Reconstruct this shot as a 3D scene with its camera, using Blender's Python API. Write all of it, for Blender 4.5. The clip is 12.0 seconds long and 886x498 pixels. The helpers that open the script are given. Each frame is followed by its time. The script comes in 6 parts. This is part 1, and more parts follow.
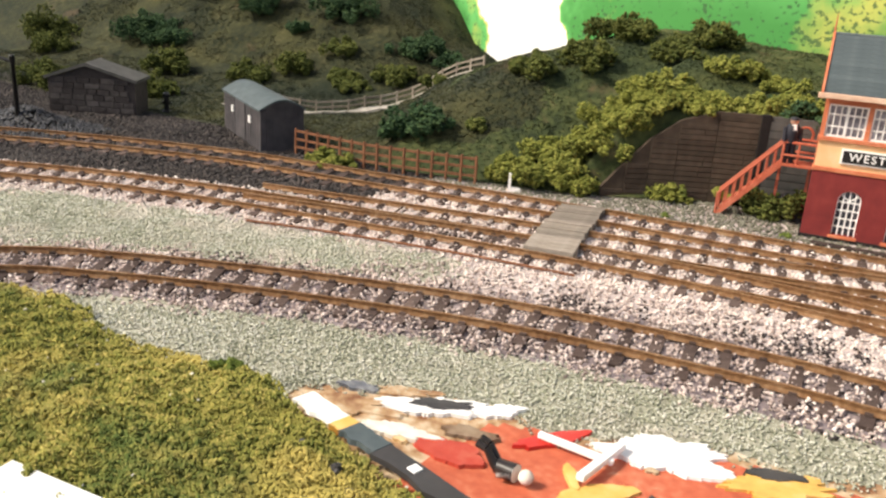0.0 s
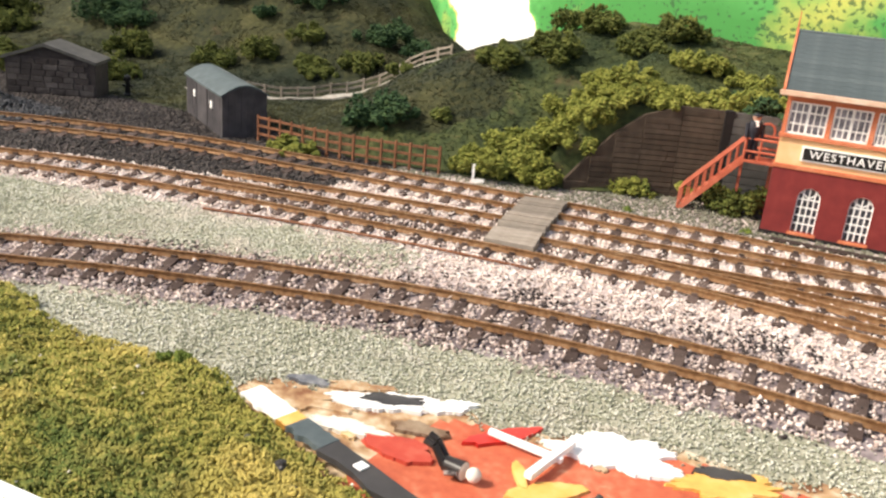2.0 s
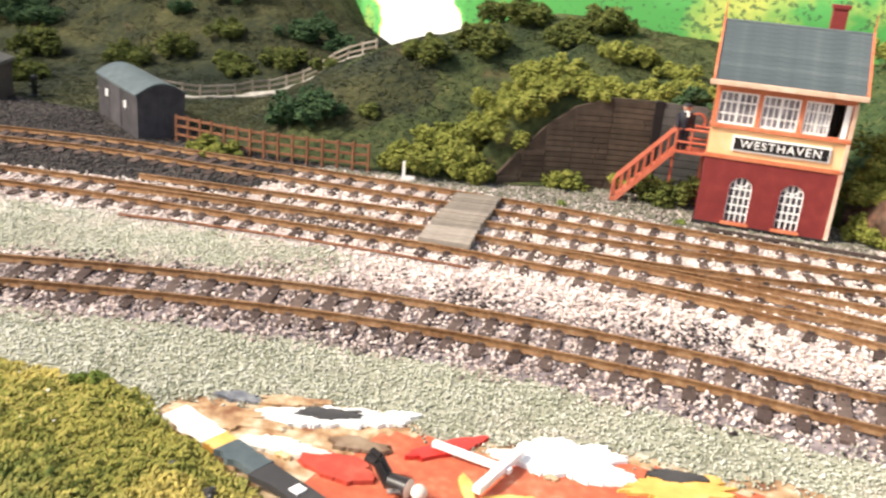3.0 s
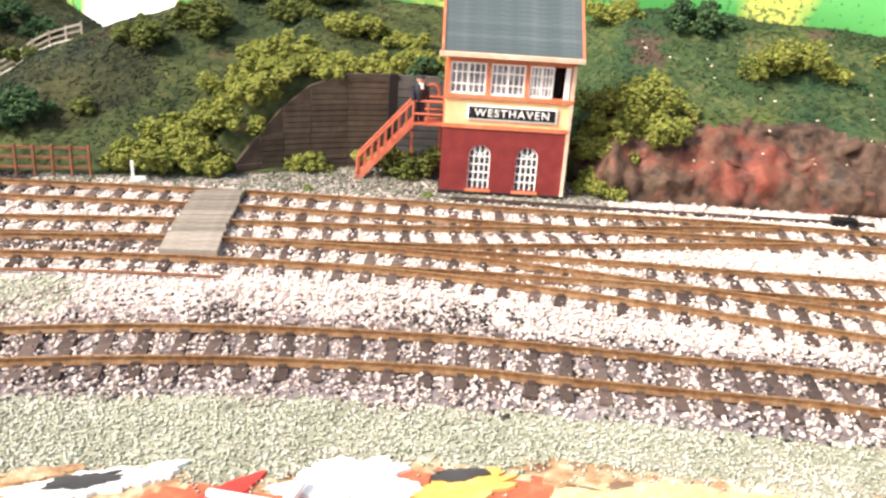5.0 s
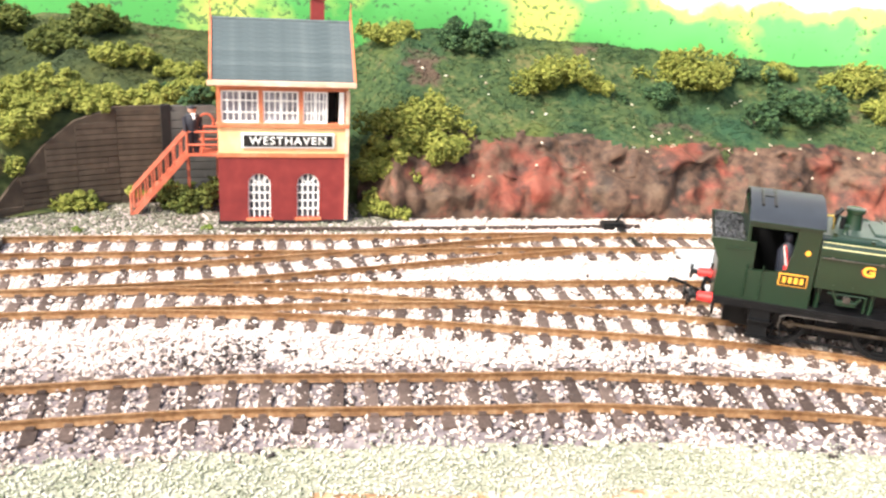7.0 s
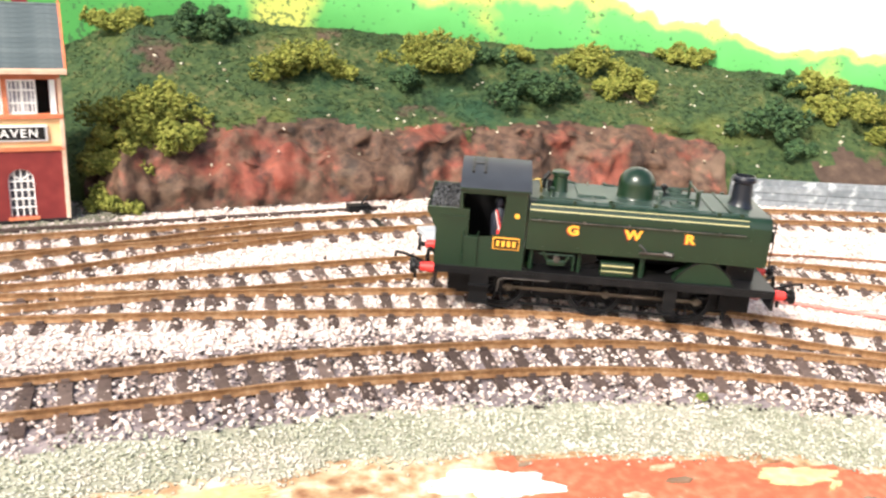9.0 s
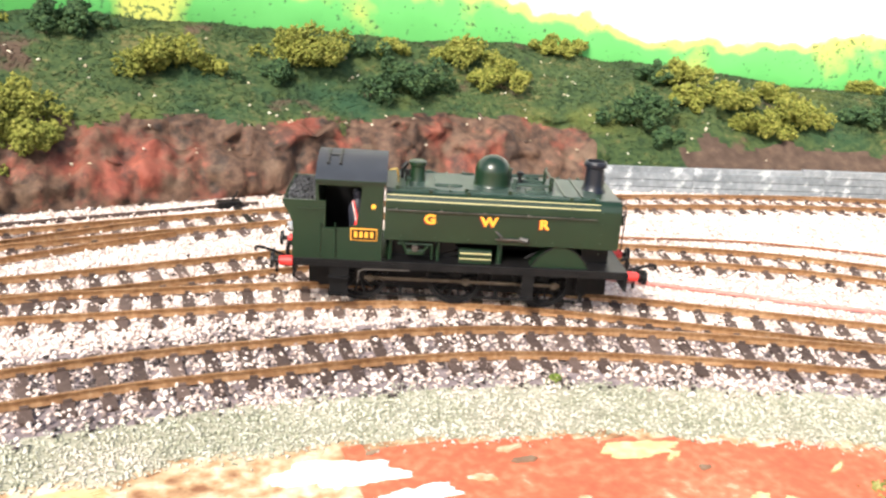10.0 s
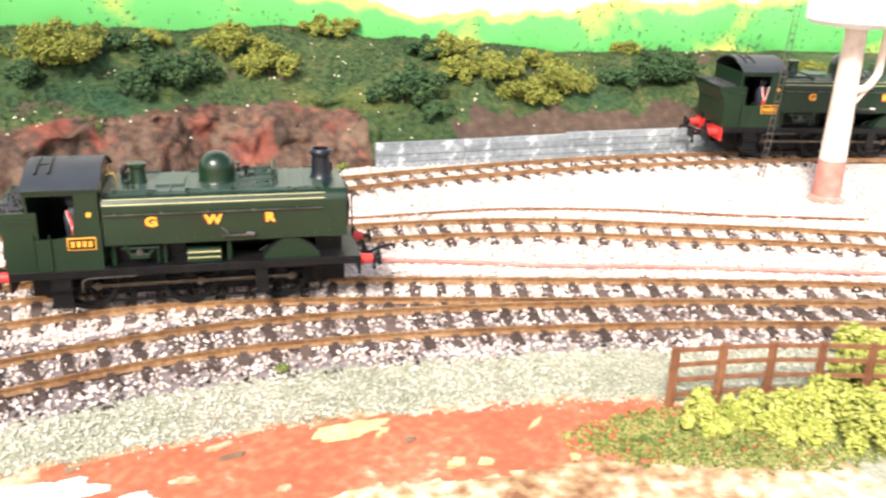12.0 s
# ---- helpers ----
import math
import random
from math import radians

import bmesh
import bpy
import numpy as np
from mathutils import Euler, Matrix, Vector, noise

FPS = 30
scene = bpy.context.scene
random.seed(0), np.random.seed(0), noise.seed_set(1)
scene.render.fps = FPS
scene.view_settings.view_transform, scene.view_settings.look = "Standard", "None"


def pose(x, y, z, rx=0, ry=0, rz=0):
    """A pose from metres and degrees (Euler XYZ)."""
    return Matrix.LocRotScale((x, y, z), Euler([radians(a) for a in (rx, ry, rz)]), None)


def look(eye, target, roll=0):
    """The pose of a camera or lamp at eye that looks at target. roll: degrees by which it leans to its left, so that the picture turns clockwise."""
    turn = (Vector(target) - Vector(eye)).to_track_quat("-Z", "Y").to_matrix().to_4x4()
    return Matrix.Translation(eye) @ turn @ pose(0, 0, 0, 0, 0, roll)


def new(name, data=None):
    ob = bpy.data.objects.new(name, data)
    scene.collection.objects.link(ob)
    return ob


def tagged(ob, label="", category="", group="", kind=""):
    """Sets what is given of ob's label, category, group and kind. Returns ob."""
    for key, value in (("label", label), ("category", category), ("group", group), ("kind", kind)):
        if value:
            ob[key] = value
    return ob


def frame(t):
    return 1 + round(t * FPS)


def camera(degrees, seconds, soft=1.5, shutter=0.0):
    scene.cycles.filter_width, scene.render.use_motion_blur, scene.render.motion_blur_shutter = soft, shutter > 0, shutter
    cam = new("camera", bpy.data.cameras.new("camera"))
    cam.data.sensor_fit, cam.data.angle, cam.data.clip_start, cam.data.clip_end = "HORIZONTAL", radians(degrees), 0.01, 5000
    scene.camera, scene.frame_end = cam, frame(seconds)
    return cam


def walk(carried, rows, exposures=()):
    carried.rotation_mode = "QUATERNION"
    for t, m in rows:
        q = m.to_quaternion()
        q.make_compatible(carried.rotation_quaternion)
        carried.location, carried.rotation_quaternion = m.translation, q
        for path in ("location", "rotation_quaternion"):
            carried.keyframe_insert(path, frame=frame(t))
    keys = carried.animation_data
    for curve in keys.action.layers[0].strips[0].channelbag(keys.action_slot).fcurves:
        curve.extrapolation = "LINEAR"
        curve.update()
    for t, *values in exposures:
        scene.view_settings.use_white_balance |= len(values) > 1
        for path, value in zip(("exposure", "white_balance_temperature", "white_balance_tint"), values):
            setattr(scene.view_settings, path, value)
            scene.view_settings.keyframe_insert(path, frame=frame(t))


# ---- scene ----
cam = camera(54.0, 12.0, soft=2.4, shutter=0.4)
MM = 0.001
# seconds, eye and target in millimetres, roll in degrees
PATH = [
    (0, (-1.169, 1.028, 100.81), (-2.2, 2.609, 100.151), 3.6),
    (0.5, (1.223, 4.913, 100.25), (0.187, 6.481, 99.566), 3.8),
    (1, (0.387, 5.364, 104.33), (-0.622, 6.951, 103.65), 4.4),
    (1.5, (-0.961, 4.151, 103.996), (-1.951, 5.75, 103.316), 4.8),
    (2, (0.789, 5.986, 101.572), (-0.182, 7.596, 100.891), 5.1),
    (2.5, (1.21, 9.198, 100.616), (0.279, 10.832, 99.935), 5.1),
    (3, (-5.895, 14.415, 99.0), (-6.724, 16.105, 98.324), 5.0),
    (3.5, (-9.665, 19.887, 100.033), (-10.316, 21.648, 99.343), 5.0),
    (3.7, (-12.445, 23.149, 99.173), (-13.025, 24.932, 98.476), 5.0),
    (5.3, (-9.882, 27.364, 109.502), (-10.112, 29.211, 108.769), 3.4),
    (5.5, (-6.857, 29.289, 109.995), (-7.051, 31.144, 109.273), 3.1),
    (6, (2.746, 31.17, 112.594), (2.687, 33.04, 111.888), 3.1),
    (6.5, (3.522, 29.537, 112.847), (3.547, 31.414, 112.158), 3.4),
    (7, (7.388, 28.918, 112.775), (7.486, 30.796, 112.096), 3.5),
    (7.5, (15.572, 27.049, 114.0), (15.774, 28.922, 113.327), 3.2),
    (7.7, (23.131, 28.929, 116.178), (23.389, 30.796, 115.508), 3.2),
    (9.3, (40.56, 27.89, 104.231), (41.144, 29.693, 103.59), 4.0),
    (9.5, (45.396, 27.897, 104.665), (46.026, 29.685, 104.026), 4.0),
    (10, (51.275, 22.584, 104.771), (51.987, 24.339, 104.13), 4.0),
    (10.5, (57.201, 17.785, 105.719), (57.971, 19.512, 105.068), 3.7),
    (11, (66.154, 15.644, 106.543), (66.992, 17.33, 105.868), 2.8),
    (11.5, (75.3, 12.151, 110.512), (76.213, 13.794, 109.829), 2.1),
    (12, (86.149, 3.501, 112.635), (87.14, 5.096, 111.947), 1.7),
]
EXPOSURES = [(0.0, 0.6, 6950, 10), (2.0, 0.74, 6900, 10), (2.5, 0.86, 6850, 10), (3.0, 0.97, 6800, 10), (3.7, 1.1, 6750, 10), (5.5, 1.26, 6500, 9), (6.1, 1.48, 6450, 8), (7.2, 1.48, 6450, 8), (8.5, 1.25, 6500, 9), (9.5, 1.12, 6550, 10), (12.0, 1.16, 6500, 10)]
walk(cam, [(t, look([v * MM for v in eye], [e * MM + (g - e) * 0.1 for e, g in zip(eye, target)], roll))
           for t, eye, target, roll in PATH], EXPOSURES)

# ---- light ----
world = bpy.data.worlds.new("sky")
scene.world = world
world.use_nodes = True
wn, wl = world.node_tree.nodes, world.node_tree.links
sky = wn.new("ShaderNodeTexSky")
sky.sky_type, sky.sun_disc = "NISHITA", False
sky.sun_elevation, sky.sun_rotation = radians(42), radians(222)
sky.dust_density = 3.0
wl.new(sky.outputs[0], wn["Background"].inputs[0])
wn["Background"].inputs[1].default_value = 0.12
sun = new("sun", bpy.data.lights.new("sun", "SUN"))
sun.data.energy, sun.data.angle, sun.data.color = 3.2, radians(9), (1.0, 0.95, 0.86)
sun.matrix_world = look((-0.55, -0.5, 0.72), (0, 0, 0))


# ---- helpers of this scene ----
def node_mat(name, colours, size=2.0, rough=0.8, bump=0.0, metal=0.0, fine=0.0, island=0.0, obrand=0.0, detail=4.0, spec=0.3, positions=None, patches=()):
    """Noise-mixed colours at a grain size in millimetres, with relief and wear at a second scale."""
    m = bpy.data.materials.new(name)
    m.use_nodes = True
    n, l = m.node_tree.nodes, m.node_tree.links
    p = n["Principled BSDF"]
    p.inputs["Roughness"].default_value, p.inputs["Metallic"].default_value = rough, metal
    p.inputs["Specular IOR Level"].default_value = spec
    tc = n.new("ShaderNodeTexCoord")
    no = n.new("ShaderNodeTexNoise")
    no.inputs["Scale"].default_value, no.inputs["Detail"].default_value = 1000.0 / size, detail
    l.new(tc.outputs["Object"], no.inputs["Vector"])
    big = n.new("ShaderNodeTexNoise")
    big.inputs["Scale"].default_value, big.inputs["Detail"].default_value = 1000.0 / (size * 9), 3
    l.new(tc.outputs["Object"], big.inputs["Vector"])
    mixf = n.new("ShaderNodeMath")
    mixf.operation = "MULTIPLY_ADD"
    l.new(big.outputs[0], mixf.inputs[0])
    mixf.inputs[1].default_value = 0.6
    half = n.new("ShaderNodeMath")
    half.operation = "MULTIPLY_ADD"
    l.new(no.outputs[0], half.inputs[0])
    half.inputs[1].default_value, half.inputs[2].default_value = 0.8, -0.2
    l.new(half.outputs[0], mixf.inputs[2])
    fac = mixf.outputs[0]
    if island or obrand:
        src = n.new("ShaderNodeNewGeometry").outputs["Random Per Island"] if island else n.new("ShaderNodeObjectInfo").outputs["Random"]
        k = island or obrand
        a = n.new("ShaderNodeMath")
        a.operation = "MULTIPLY_ADD"
        l.new(src, a.inputs[0])
        a.inputs[1].default_value = k
        b = n.new("ShaderNodeMath")
        b.operation = "MULTIPLY_ADD"
        l.new(fac, b.inputs[0])
        b.inputs[1].default_value, b.inputs[2].default_value = 1 - k, 0
        l.new(b.outputs[0], a.inputs[2])
        fac = a.outputs[0]
    ramp = n.new("ShaderNodeValToRGB")
    els = ramp.color_ramp.elements
    while len(els) < len(colours):
        els.new(0.5)
    for i, c in enumerate(colours):
        els[i].position = positions[i] if positions else 0.2 + 0.6 * i / max(1, len(colours) - 1)
        els[i].color = (*c, 1)
    l.new(fac, ramp.inputs[0])
    col = ramp.outputs[0]
    for i, (c, mm, low, high, most) in enumerate(patches):
        pn = n.new("ShaderNodeTexNoise")
        pn.inputs["Scale"].default_value, pn.inputs["Detail"].default_value = 1000.0 / mm, 5
        pn.inputs["Roughness"].default_value = 0.62
        mv = n.new("ShaderNodeMapping")
        mv.inputs["Location"].default_value = (0.31 * (i + 1), 0.17 * (i + 2), 0.05)
        l.new(tc.outputs["Object"], mv.inputs["Vector"])
        l.new(mv.outputs[0], pn.inputs["Vector"])
        mr = n.new("ShaderNodeMapRange")
        for k, v in enumerate((low, high, 0.0, most)):
            mr.inputs[k + 1].default_value = v
        l.new(pn.outputs[0], mr.inputs[0])
        mx = n.new("ShaderNodeMixRGB")
        l.new(mr.outputs[0], mx.inputs[0])
        l.new(col, mx.inputs[1])
        mx.inputs[2].default_value = (*c, 1)
        col = mx.outputs[0]
    l.new(col, p.inputs["Base Color"])
    if bump:
        bn = n.new("ShaderNodeBump")
        bn.inputs["Strength"].default_value, bn.inputs["Distance"].default_value = 1.0, bump * MM
        l.new(no.outputs[0], bn.inputs["Height"])
        l.new(bn.outputs[0], p.inputs["Normal"])
    return m


def link_mesh(name, bm, mat, parent=None, label="", smooth=False):
    """Links a bmesh in millimetres as one mesh object in metres."""
    bm.transform(Matrix.Scale(MM, 4))
    me = bpy.data.meshes.new(name)
    bm.to_mesh(me)
    bm.free()
    if smooth:
        me.polygons.foreach_set("use_smooth", [True] * len(me.polygons))
        if smooth != "all":
            me.set_sharp_from_angle(angle=radians(40))
    me.materials.append(mat)
    ob = new(name, me)
    if parent:
        ob.parent = parent
    if label:
        tagged(ob, label=label)
    return ob


def part(name, bm, mat, parent, label="", smooth=False):
    return link_mesh(name, bm, mat, parent, label, smooth)


def thing(name, m, label, category, group="", kind=""):
    ob = new(name)
    ob.empty_display_size = 0.01
    ob.matrix_basis = m
    return tagged(ob, label, category, group, kind)


def at(x, y, z, rx=0, ry=0, rz=0):
    return pose(x * MM, y * MM, z * MM, rx, ry, rz)


def box(bm, x0, x1, y0, y1, z0, z1, bevel=0.0):
    r = bmesh.ops.create_cube(bm, size=1.0)
    vs = r["verts"]
    for v in vs:
        v.co = Vector((x0 + (v.co.x + 0.5) * (x1 - x0), y0 + (v.co.y + 0.5) * (y1 - y0), z0 + (v.co.z + 0.5) * (z1 - z0)))
    if bevel:
        es = list({e for v in vs for e in v.link_edges})
        bmesh.ops.bevel(bm, geom=es, offset=bevel, segments=2, affect="EDGES", profile=0.6)
    return bm


def cyl(bm, p0, p1, r0, r1=None, seg=20, caps=True):
    a, b = Vector(p0), Vector(p1)
    d = b - a
    m = Matrix.Translation((a + b) / 2) @ d.to_track_quat("Z", "Y").to_matrix().to_4x4()
    bmesh.ops.create_cone(bm, cap_ends=caps, segments=seg, radius1=r0, radius2=r0 if r1 is None else r1, depth=d.length, matrix=m)
    return bm


def lathe(bm, profile, centre=(0, 0, 0), seg=28):
    """Turns a profile of (radius, height) about the upright axis."""
    rings = []
    for r, z in profile:
        rings.append([bm.verts.new((centre[0] + r * math.cos(2 * math.pi * i / seg), centre[1] + r * math.sin(2 * math.pi * i / seg), centre[2] + z)) for i in range(seg)])
    for a, b in zip(rings, rings[1:]):
        for i in range(seg):
            bm.faces.new((a[i], a[(i + 1) % seg], b[(i + 1) % seg], b[i]))
    bm.faces.new(rings[-1])
    bm.faces.new(list(reversed(rings[0])))
    return bm


def prism(bm, outline, x0, x1, axis="x"):
    """Extrudes a closed outline of (a, b) along an axis."""
    def v(a, b, c):
        return {"x": (c, a, b), "y": (a, c, b), "z": (a, b, c)}[axis]
    lo = [bm.verts.new(v(a, b, x0)) for a, b in outline]
    hi = [bm.verts.new(v(a, b, x1)) for a, b in outline]
    k = len(outline)
    for i in range(k):
        bm.faces.new((lo[i], lo[(i + 1) % k], hi[(i + 1) % k], hi[i]))
    bm.faces.new(hi)
    bm.faces.new(list(reversed(lo)))
    bmesh.ops.recalc_face_normals(bm, faces=bm.faces)
    return bm


def tube(bm, pts, r, seg=8):
    for a, b in zip(pts, pts[1:]):
        cyl(bm, a, b, r, seg=seg)
    return bm


def B():
    return bmesh.new()


def resample(points, step):
    """Points on a smooth curve through the given ones, at even steps, with the heading at each."""
    pts = [Vector(p) for p in points]
    fine = []
    for i in range(len(pts) - 1):
        p0, p1, p2, p3 = pts[max(0, i - 1)], pts[i], pts[i + 1], pts[min(len(pts) - 1, i + 2)]
        for k in range(24):
            t = k / 24
            fine.append(0.5 * (2 * p1 + (p2 - p0) * t + (2 * p0 - 5 * p1 + 4 * p2 - p3) * t * t + (3 * p1 - p0 - 3 * p2 + p3) * t ** 3))
    fine.append(pts[-1])
    out, need = [], 0.0
    for a, b in zip(fine, fine[1:]):
        d = (b - a).length
        while need <= d and d > 0:
            out.append((a + (b - a) * (need / d), math.atan2((b - a).y, (b - a).x)))
            need += step
        need -= d
    return out


# ---- materials ----
M_RAIL = node_mat("rusty_rail", [(0.125, 0.056, 0.025), (0.27, 0.142, 0.065), (0.43, 0.27, 0.15)], 1.5, 0.4, 0.05, metal=0.35)
M_SLEEPER = node_mat("sleeper_brown", [(0.036, 0.023, 0.019), (0.075, 0.05, 0.041), (0.135, 0.093, 0.077)], 1.6, 0.9, 0.15, obrand=0.4)
M_BALLAST = node_mat("pale_ballast", [(0.24, 0.175, 0.15), (0.6, 0.475, 0.415), (0.77, 0.66, 0.59), (0.84, 0.77, 0.71)], 3.0, 0.9, 0.1, island=0.75, positions=[0.06, 0.27, 0.55, 0.9])
M_GREY = node_mat("grey_ballast", [(0.11, 0.084, 0.074), (0.35, 0.27, 0.237), (0.56, 0.458, 0.408), (0.76, 0.655, 0.59)], 14.0, 0.9, 0.1, island=0.55, positions=[0.15, 0.34, 0.55, 0.85])
M_TURF = node_mat("pale_turf", [(0.2, 0.205, 0.135), (0.38, 0.385, 0.285), (0.56, 0.55, 0.45), (0.74, 0.71, 0.62)], 9.0, 0.95, 0.1, island=0.5, positions=[0.2, 0.42, 0.6, 0.82], patches=[((0.7, 0.61, 0.53), 30, 0.5, 0.66, 0.6), ((0.3, 0.32, 0.22), 60, 0.52, 0.68, 0.45)])
M_GRASS = node_mat("foam_grass", [(0.06, 0.076, 0.015), (0.18, 0.19, 0.038), (0.32, 0.29, 0.068), (0.48, 0.39, 0.12)], 4.0, 0.95, 0.5, island=0.36, detail=5, positions=[0.26, 0.42, 0.57, 0.75], patches=[((0.065, 0.12, 0.032), 46, 0.56, 0.64, 0.6), ((0.66, 0.5, 0.15), 62, 0.48, 0.6, 0.75), ((0.34, 0.3, 0.07), 18, 0.57, 0.67, 0.6)])
M_HILL = node_mat("hill_turf", [(0.01, 0.022, 0.008), (0.025, 0.048, 0.016), (0.046, 0.07, 0.022), (0.13, 0.115, 0.045)], 3.0, 0.95, 0.7, island=0.2, detail=6, positions=[0.3, 0.45, 0.57, 0.73], patches=[((0.095, 0.11, 0.025), 48, 0.53, 0.66, 0.7), ((0.014, 0.05, 0.024), 60, 0.54, 0.68, 0.7), ((0.09, 0.054, 0.04), 36, 0.59, 0.65, 0.85)])
M_BUSH = node_mat("lichen_bush", [(0.078, 0.09, 0.014), (0.16, 0.172, 0.03), (0.28, 0.272, 0.062)], 3.0, 0.95, 0.3, island=0.4, patches=[((0.05, 0.075, 0.015), 8, 0.54, 0.67, 0.6)])
M_BUSH_DARK = node_mat("dark_bush", [(0.012, 0.03, 0.012), (0.03, 0.065, 0.024), (0.06, 0.1, 0.035)], 3.0, 0.95, 0.3, island=0.5)
M_ROCK = node_mat("painted_rock", [(0.016, 0.01, 0.007), (0.06, 0.033, 0.021), (0.1, 0.056, 0.036), (0.15, 0.088, 0.056)], 4.0, 0.7, 0.9, detail=7, positions=[0.3, 0.44, 0.58, 0.76], patches=[((0.25, 0.055, 0.035), 36, 0.515, 0.63, 0.65), ((0.42, 0.13, 0.085), 10, 0.58, 0.72, 0.45), ((0.03, 0.021, 0.017), 20, 0.57, 0.66, 0.75), ((0.15, 0.1, 0.065), 24, 0.58, 0.68, 0.5)])
M_SOIL = node_mat("brown_soil", [(0.09, 0.055, 0.035), (0.19, 0.12, 0.075), (0.33, 0.25, 0.17)], 5.0, 0.95, 0.3)
M_SPECK = node_mat("dark_brown_chip", [(0.022, 0.017, 0.016), (0.05, 0.038, 0.036), (0.1, 0.078, 0.073)], 3.0, 0.9, 0.05, island=0.5)
M_BED = node_mat("ballast_bed", [(0.3, 0.24, 0.22), (0.5, 0.42, 0.39), (0.66, 0.58, 0.54)], 2.5, 0.95, 0.4)
M_GREYBED = node_mat("grey_bed", [(0.08, 0.065, 0.065), (0.2, 0.16, 0.16), (0.36, 0.3, 0.29)], 2.5, 0.95, 0.4)
M_TURFBED = node_mat("turf_bed", [(0.17, 0.165, 0.11), (0.33, 0.32, 0.24), (0.48, 0.46, 0.36)], 1.2, 0.95, 0.5)
M_ASH = node_mat("dark_ash", [(0.02, 0.018, 0.017), (0.05, 0.043, 0.04), (0.11, 0.09, 0.08)], 6.0, 0.95, 0.1, island=0.5)
M_EARTH = node_mat("red_earth_paint", [(0.4, 0.085, 0.042), (0.49, 0.115, 0.056), (0.54, 0.17, 0.09), (0.68, 0.46, 0.31)], 2.6, 0.75, 0.3, detail=6, positions=[0.28, 0.5, 0.66, 0.86])
M_BRICK = node_mat("maroon_paint", [(0.13, 0.018, 0.018), (0.19, 0.026, 0.024), (0.26, 0.045, 0.038)], 6.0, 0.6, 0.25)
M_ORANGE = node_mat("terracotta_paint", [(0.45, 0.12, 0.055), (0.56, 0.17, 0.08), (0.66, 0.27, 0.15)], 4.0, 0.6, 0.05)
M_CREAM = node_mat("cream_paint", [(0.68, 0.38, 0.17), (0.78, 0.49, 0.25), (0.82, 0.58, 0.36)], 6.0, 0.65, 0.05)
M_PINK = node_mat("pale_gutter_paint", [(0.52, 0.3, 0.2), (0.66, 0.45, 0.33), (0.76, 0.62, 0.5)], 4.0, 0.6, 0.05)
M_WHITE = node_mat("white_paint", [(0.74, 0.72, 0.68), (0.82, 0.8, 0.77), (0.86, 0.85, 0.83)], 3.0, 0.5, 0.03)
M_SLATE = node_mat("blue_grey_slate", [(0.045, 0.06, 0.065), (0.075, 0.095, 0.1), (0.12, 0.14, 0.145)], 4.0, 0.7, 0.08, obrand=0.2)
M_GLASS = node_mat("curtained_pane", [(0.06, 0.06, 0.075), (0.16, 0.155, 0.185), (0.3, 0.29, 0.33), (0.75, 0.75, 0.78)], 7.0, 0.15, 0.0, spec=0.6, positions=[0.3, 0.45, 0.58, 0.66])
M_DIMGLASS = node_mat("dim_pane", [(0.03, 0.03, 0.036), (0.07, 0.07, 0.085), (0.2, 0.2, 0.23)], 5.0, 0.12, 0.0, spec=0.6)
M_DARK = node_mat("dark_interior", [(0.008, 0.007, 0.007), (0.02, 0.016, 0.015)], 4.0, 0.9, 0.0)
M_PLANK = node_mat("brown_stonework", [(0.035, 0.025, 0.017), (0.07, 0.05, 0.035), (0.12, 0.088, 0.064)], 5.0, 0.9, 0.3, obrand=0.14)
M_GREYSTONE = node_mat("dark_grey_stone", [(0.035, 0.035, 0.033), (0.07, 0.068, 0.064), (0.12, 0.115, 0.105)], 5.0, 0.9, 0.3, obrand=0.3)
M_GREYWALL = node_mat("weathered_grey_board", [(0.11, 0.125, 0.135), (0.19, 0.208, 0.222), (0.31, 0.33, 0.345)], 3.0, 0.8, 0.3, obrand=0.2, patches=[((0.6, 0.62, 0.63), 7, 0.58, 0.68, 0.7), ((0.1, 0.12, 0.11), 16, 0.6, 0.7, 0.5)])
M_TIMBER = node_mat("weathered_timber", [(0.13, 0.11, 0.09), (0.24, 0.2, 0.16), (0.36, 0.31, 0.26)], 3.0, 0.85, 0.15, obrand=0.4)
M_FENCE = node_mat("brown_fence", [(0.1, 0.04, 0.019), (0.18, 0.074, 0.036), (0.28, 0.125, 0.064)], 3.0, 0.75, 0.1)
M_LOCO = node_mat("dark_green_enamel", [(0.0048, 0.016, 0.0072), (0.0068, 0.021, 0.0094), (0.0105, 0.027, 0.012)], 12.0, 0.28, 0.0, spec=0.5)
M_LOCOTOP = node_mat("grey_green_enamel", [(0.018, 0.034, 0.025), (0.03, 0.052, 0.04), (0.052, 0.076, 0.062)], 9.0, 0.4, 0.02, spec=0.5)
M_ROOF = node_mat("dark_grey_roof", [(0.016, 0.019, 0.024), (0.025, 0.029, 0.036), (0.038, 0.042, 0.05)], 9.0, 0.5, 0.0, spec=0.35)
M_BLACK = node_mat("black_underframe", [(0.003, 0.003, 0.0035), (0.006, 0.006, 0.0065), (0.013, 0.012, 0.012)], 4.0, 0.38, 0.03, spec=0.25)
M_STEEL = node_mat("blackened_steel", [(0.06, 0.055, 0.05), (0.14, 0.13, 0.12), (0.26, 0.24, 0.22)], 3.0, 0.35, 0.02, metal=0.8)
M_RED = node_mat("red_buffer_paint", [(0.5, 0.02, 0.02), (0.62, 0.035, 0.03), (0.7, 0.07, 0.06)], 4.0, 0.45, 0.0)
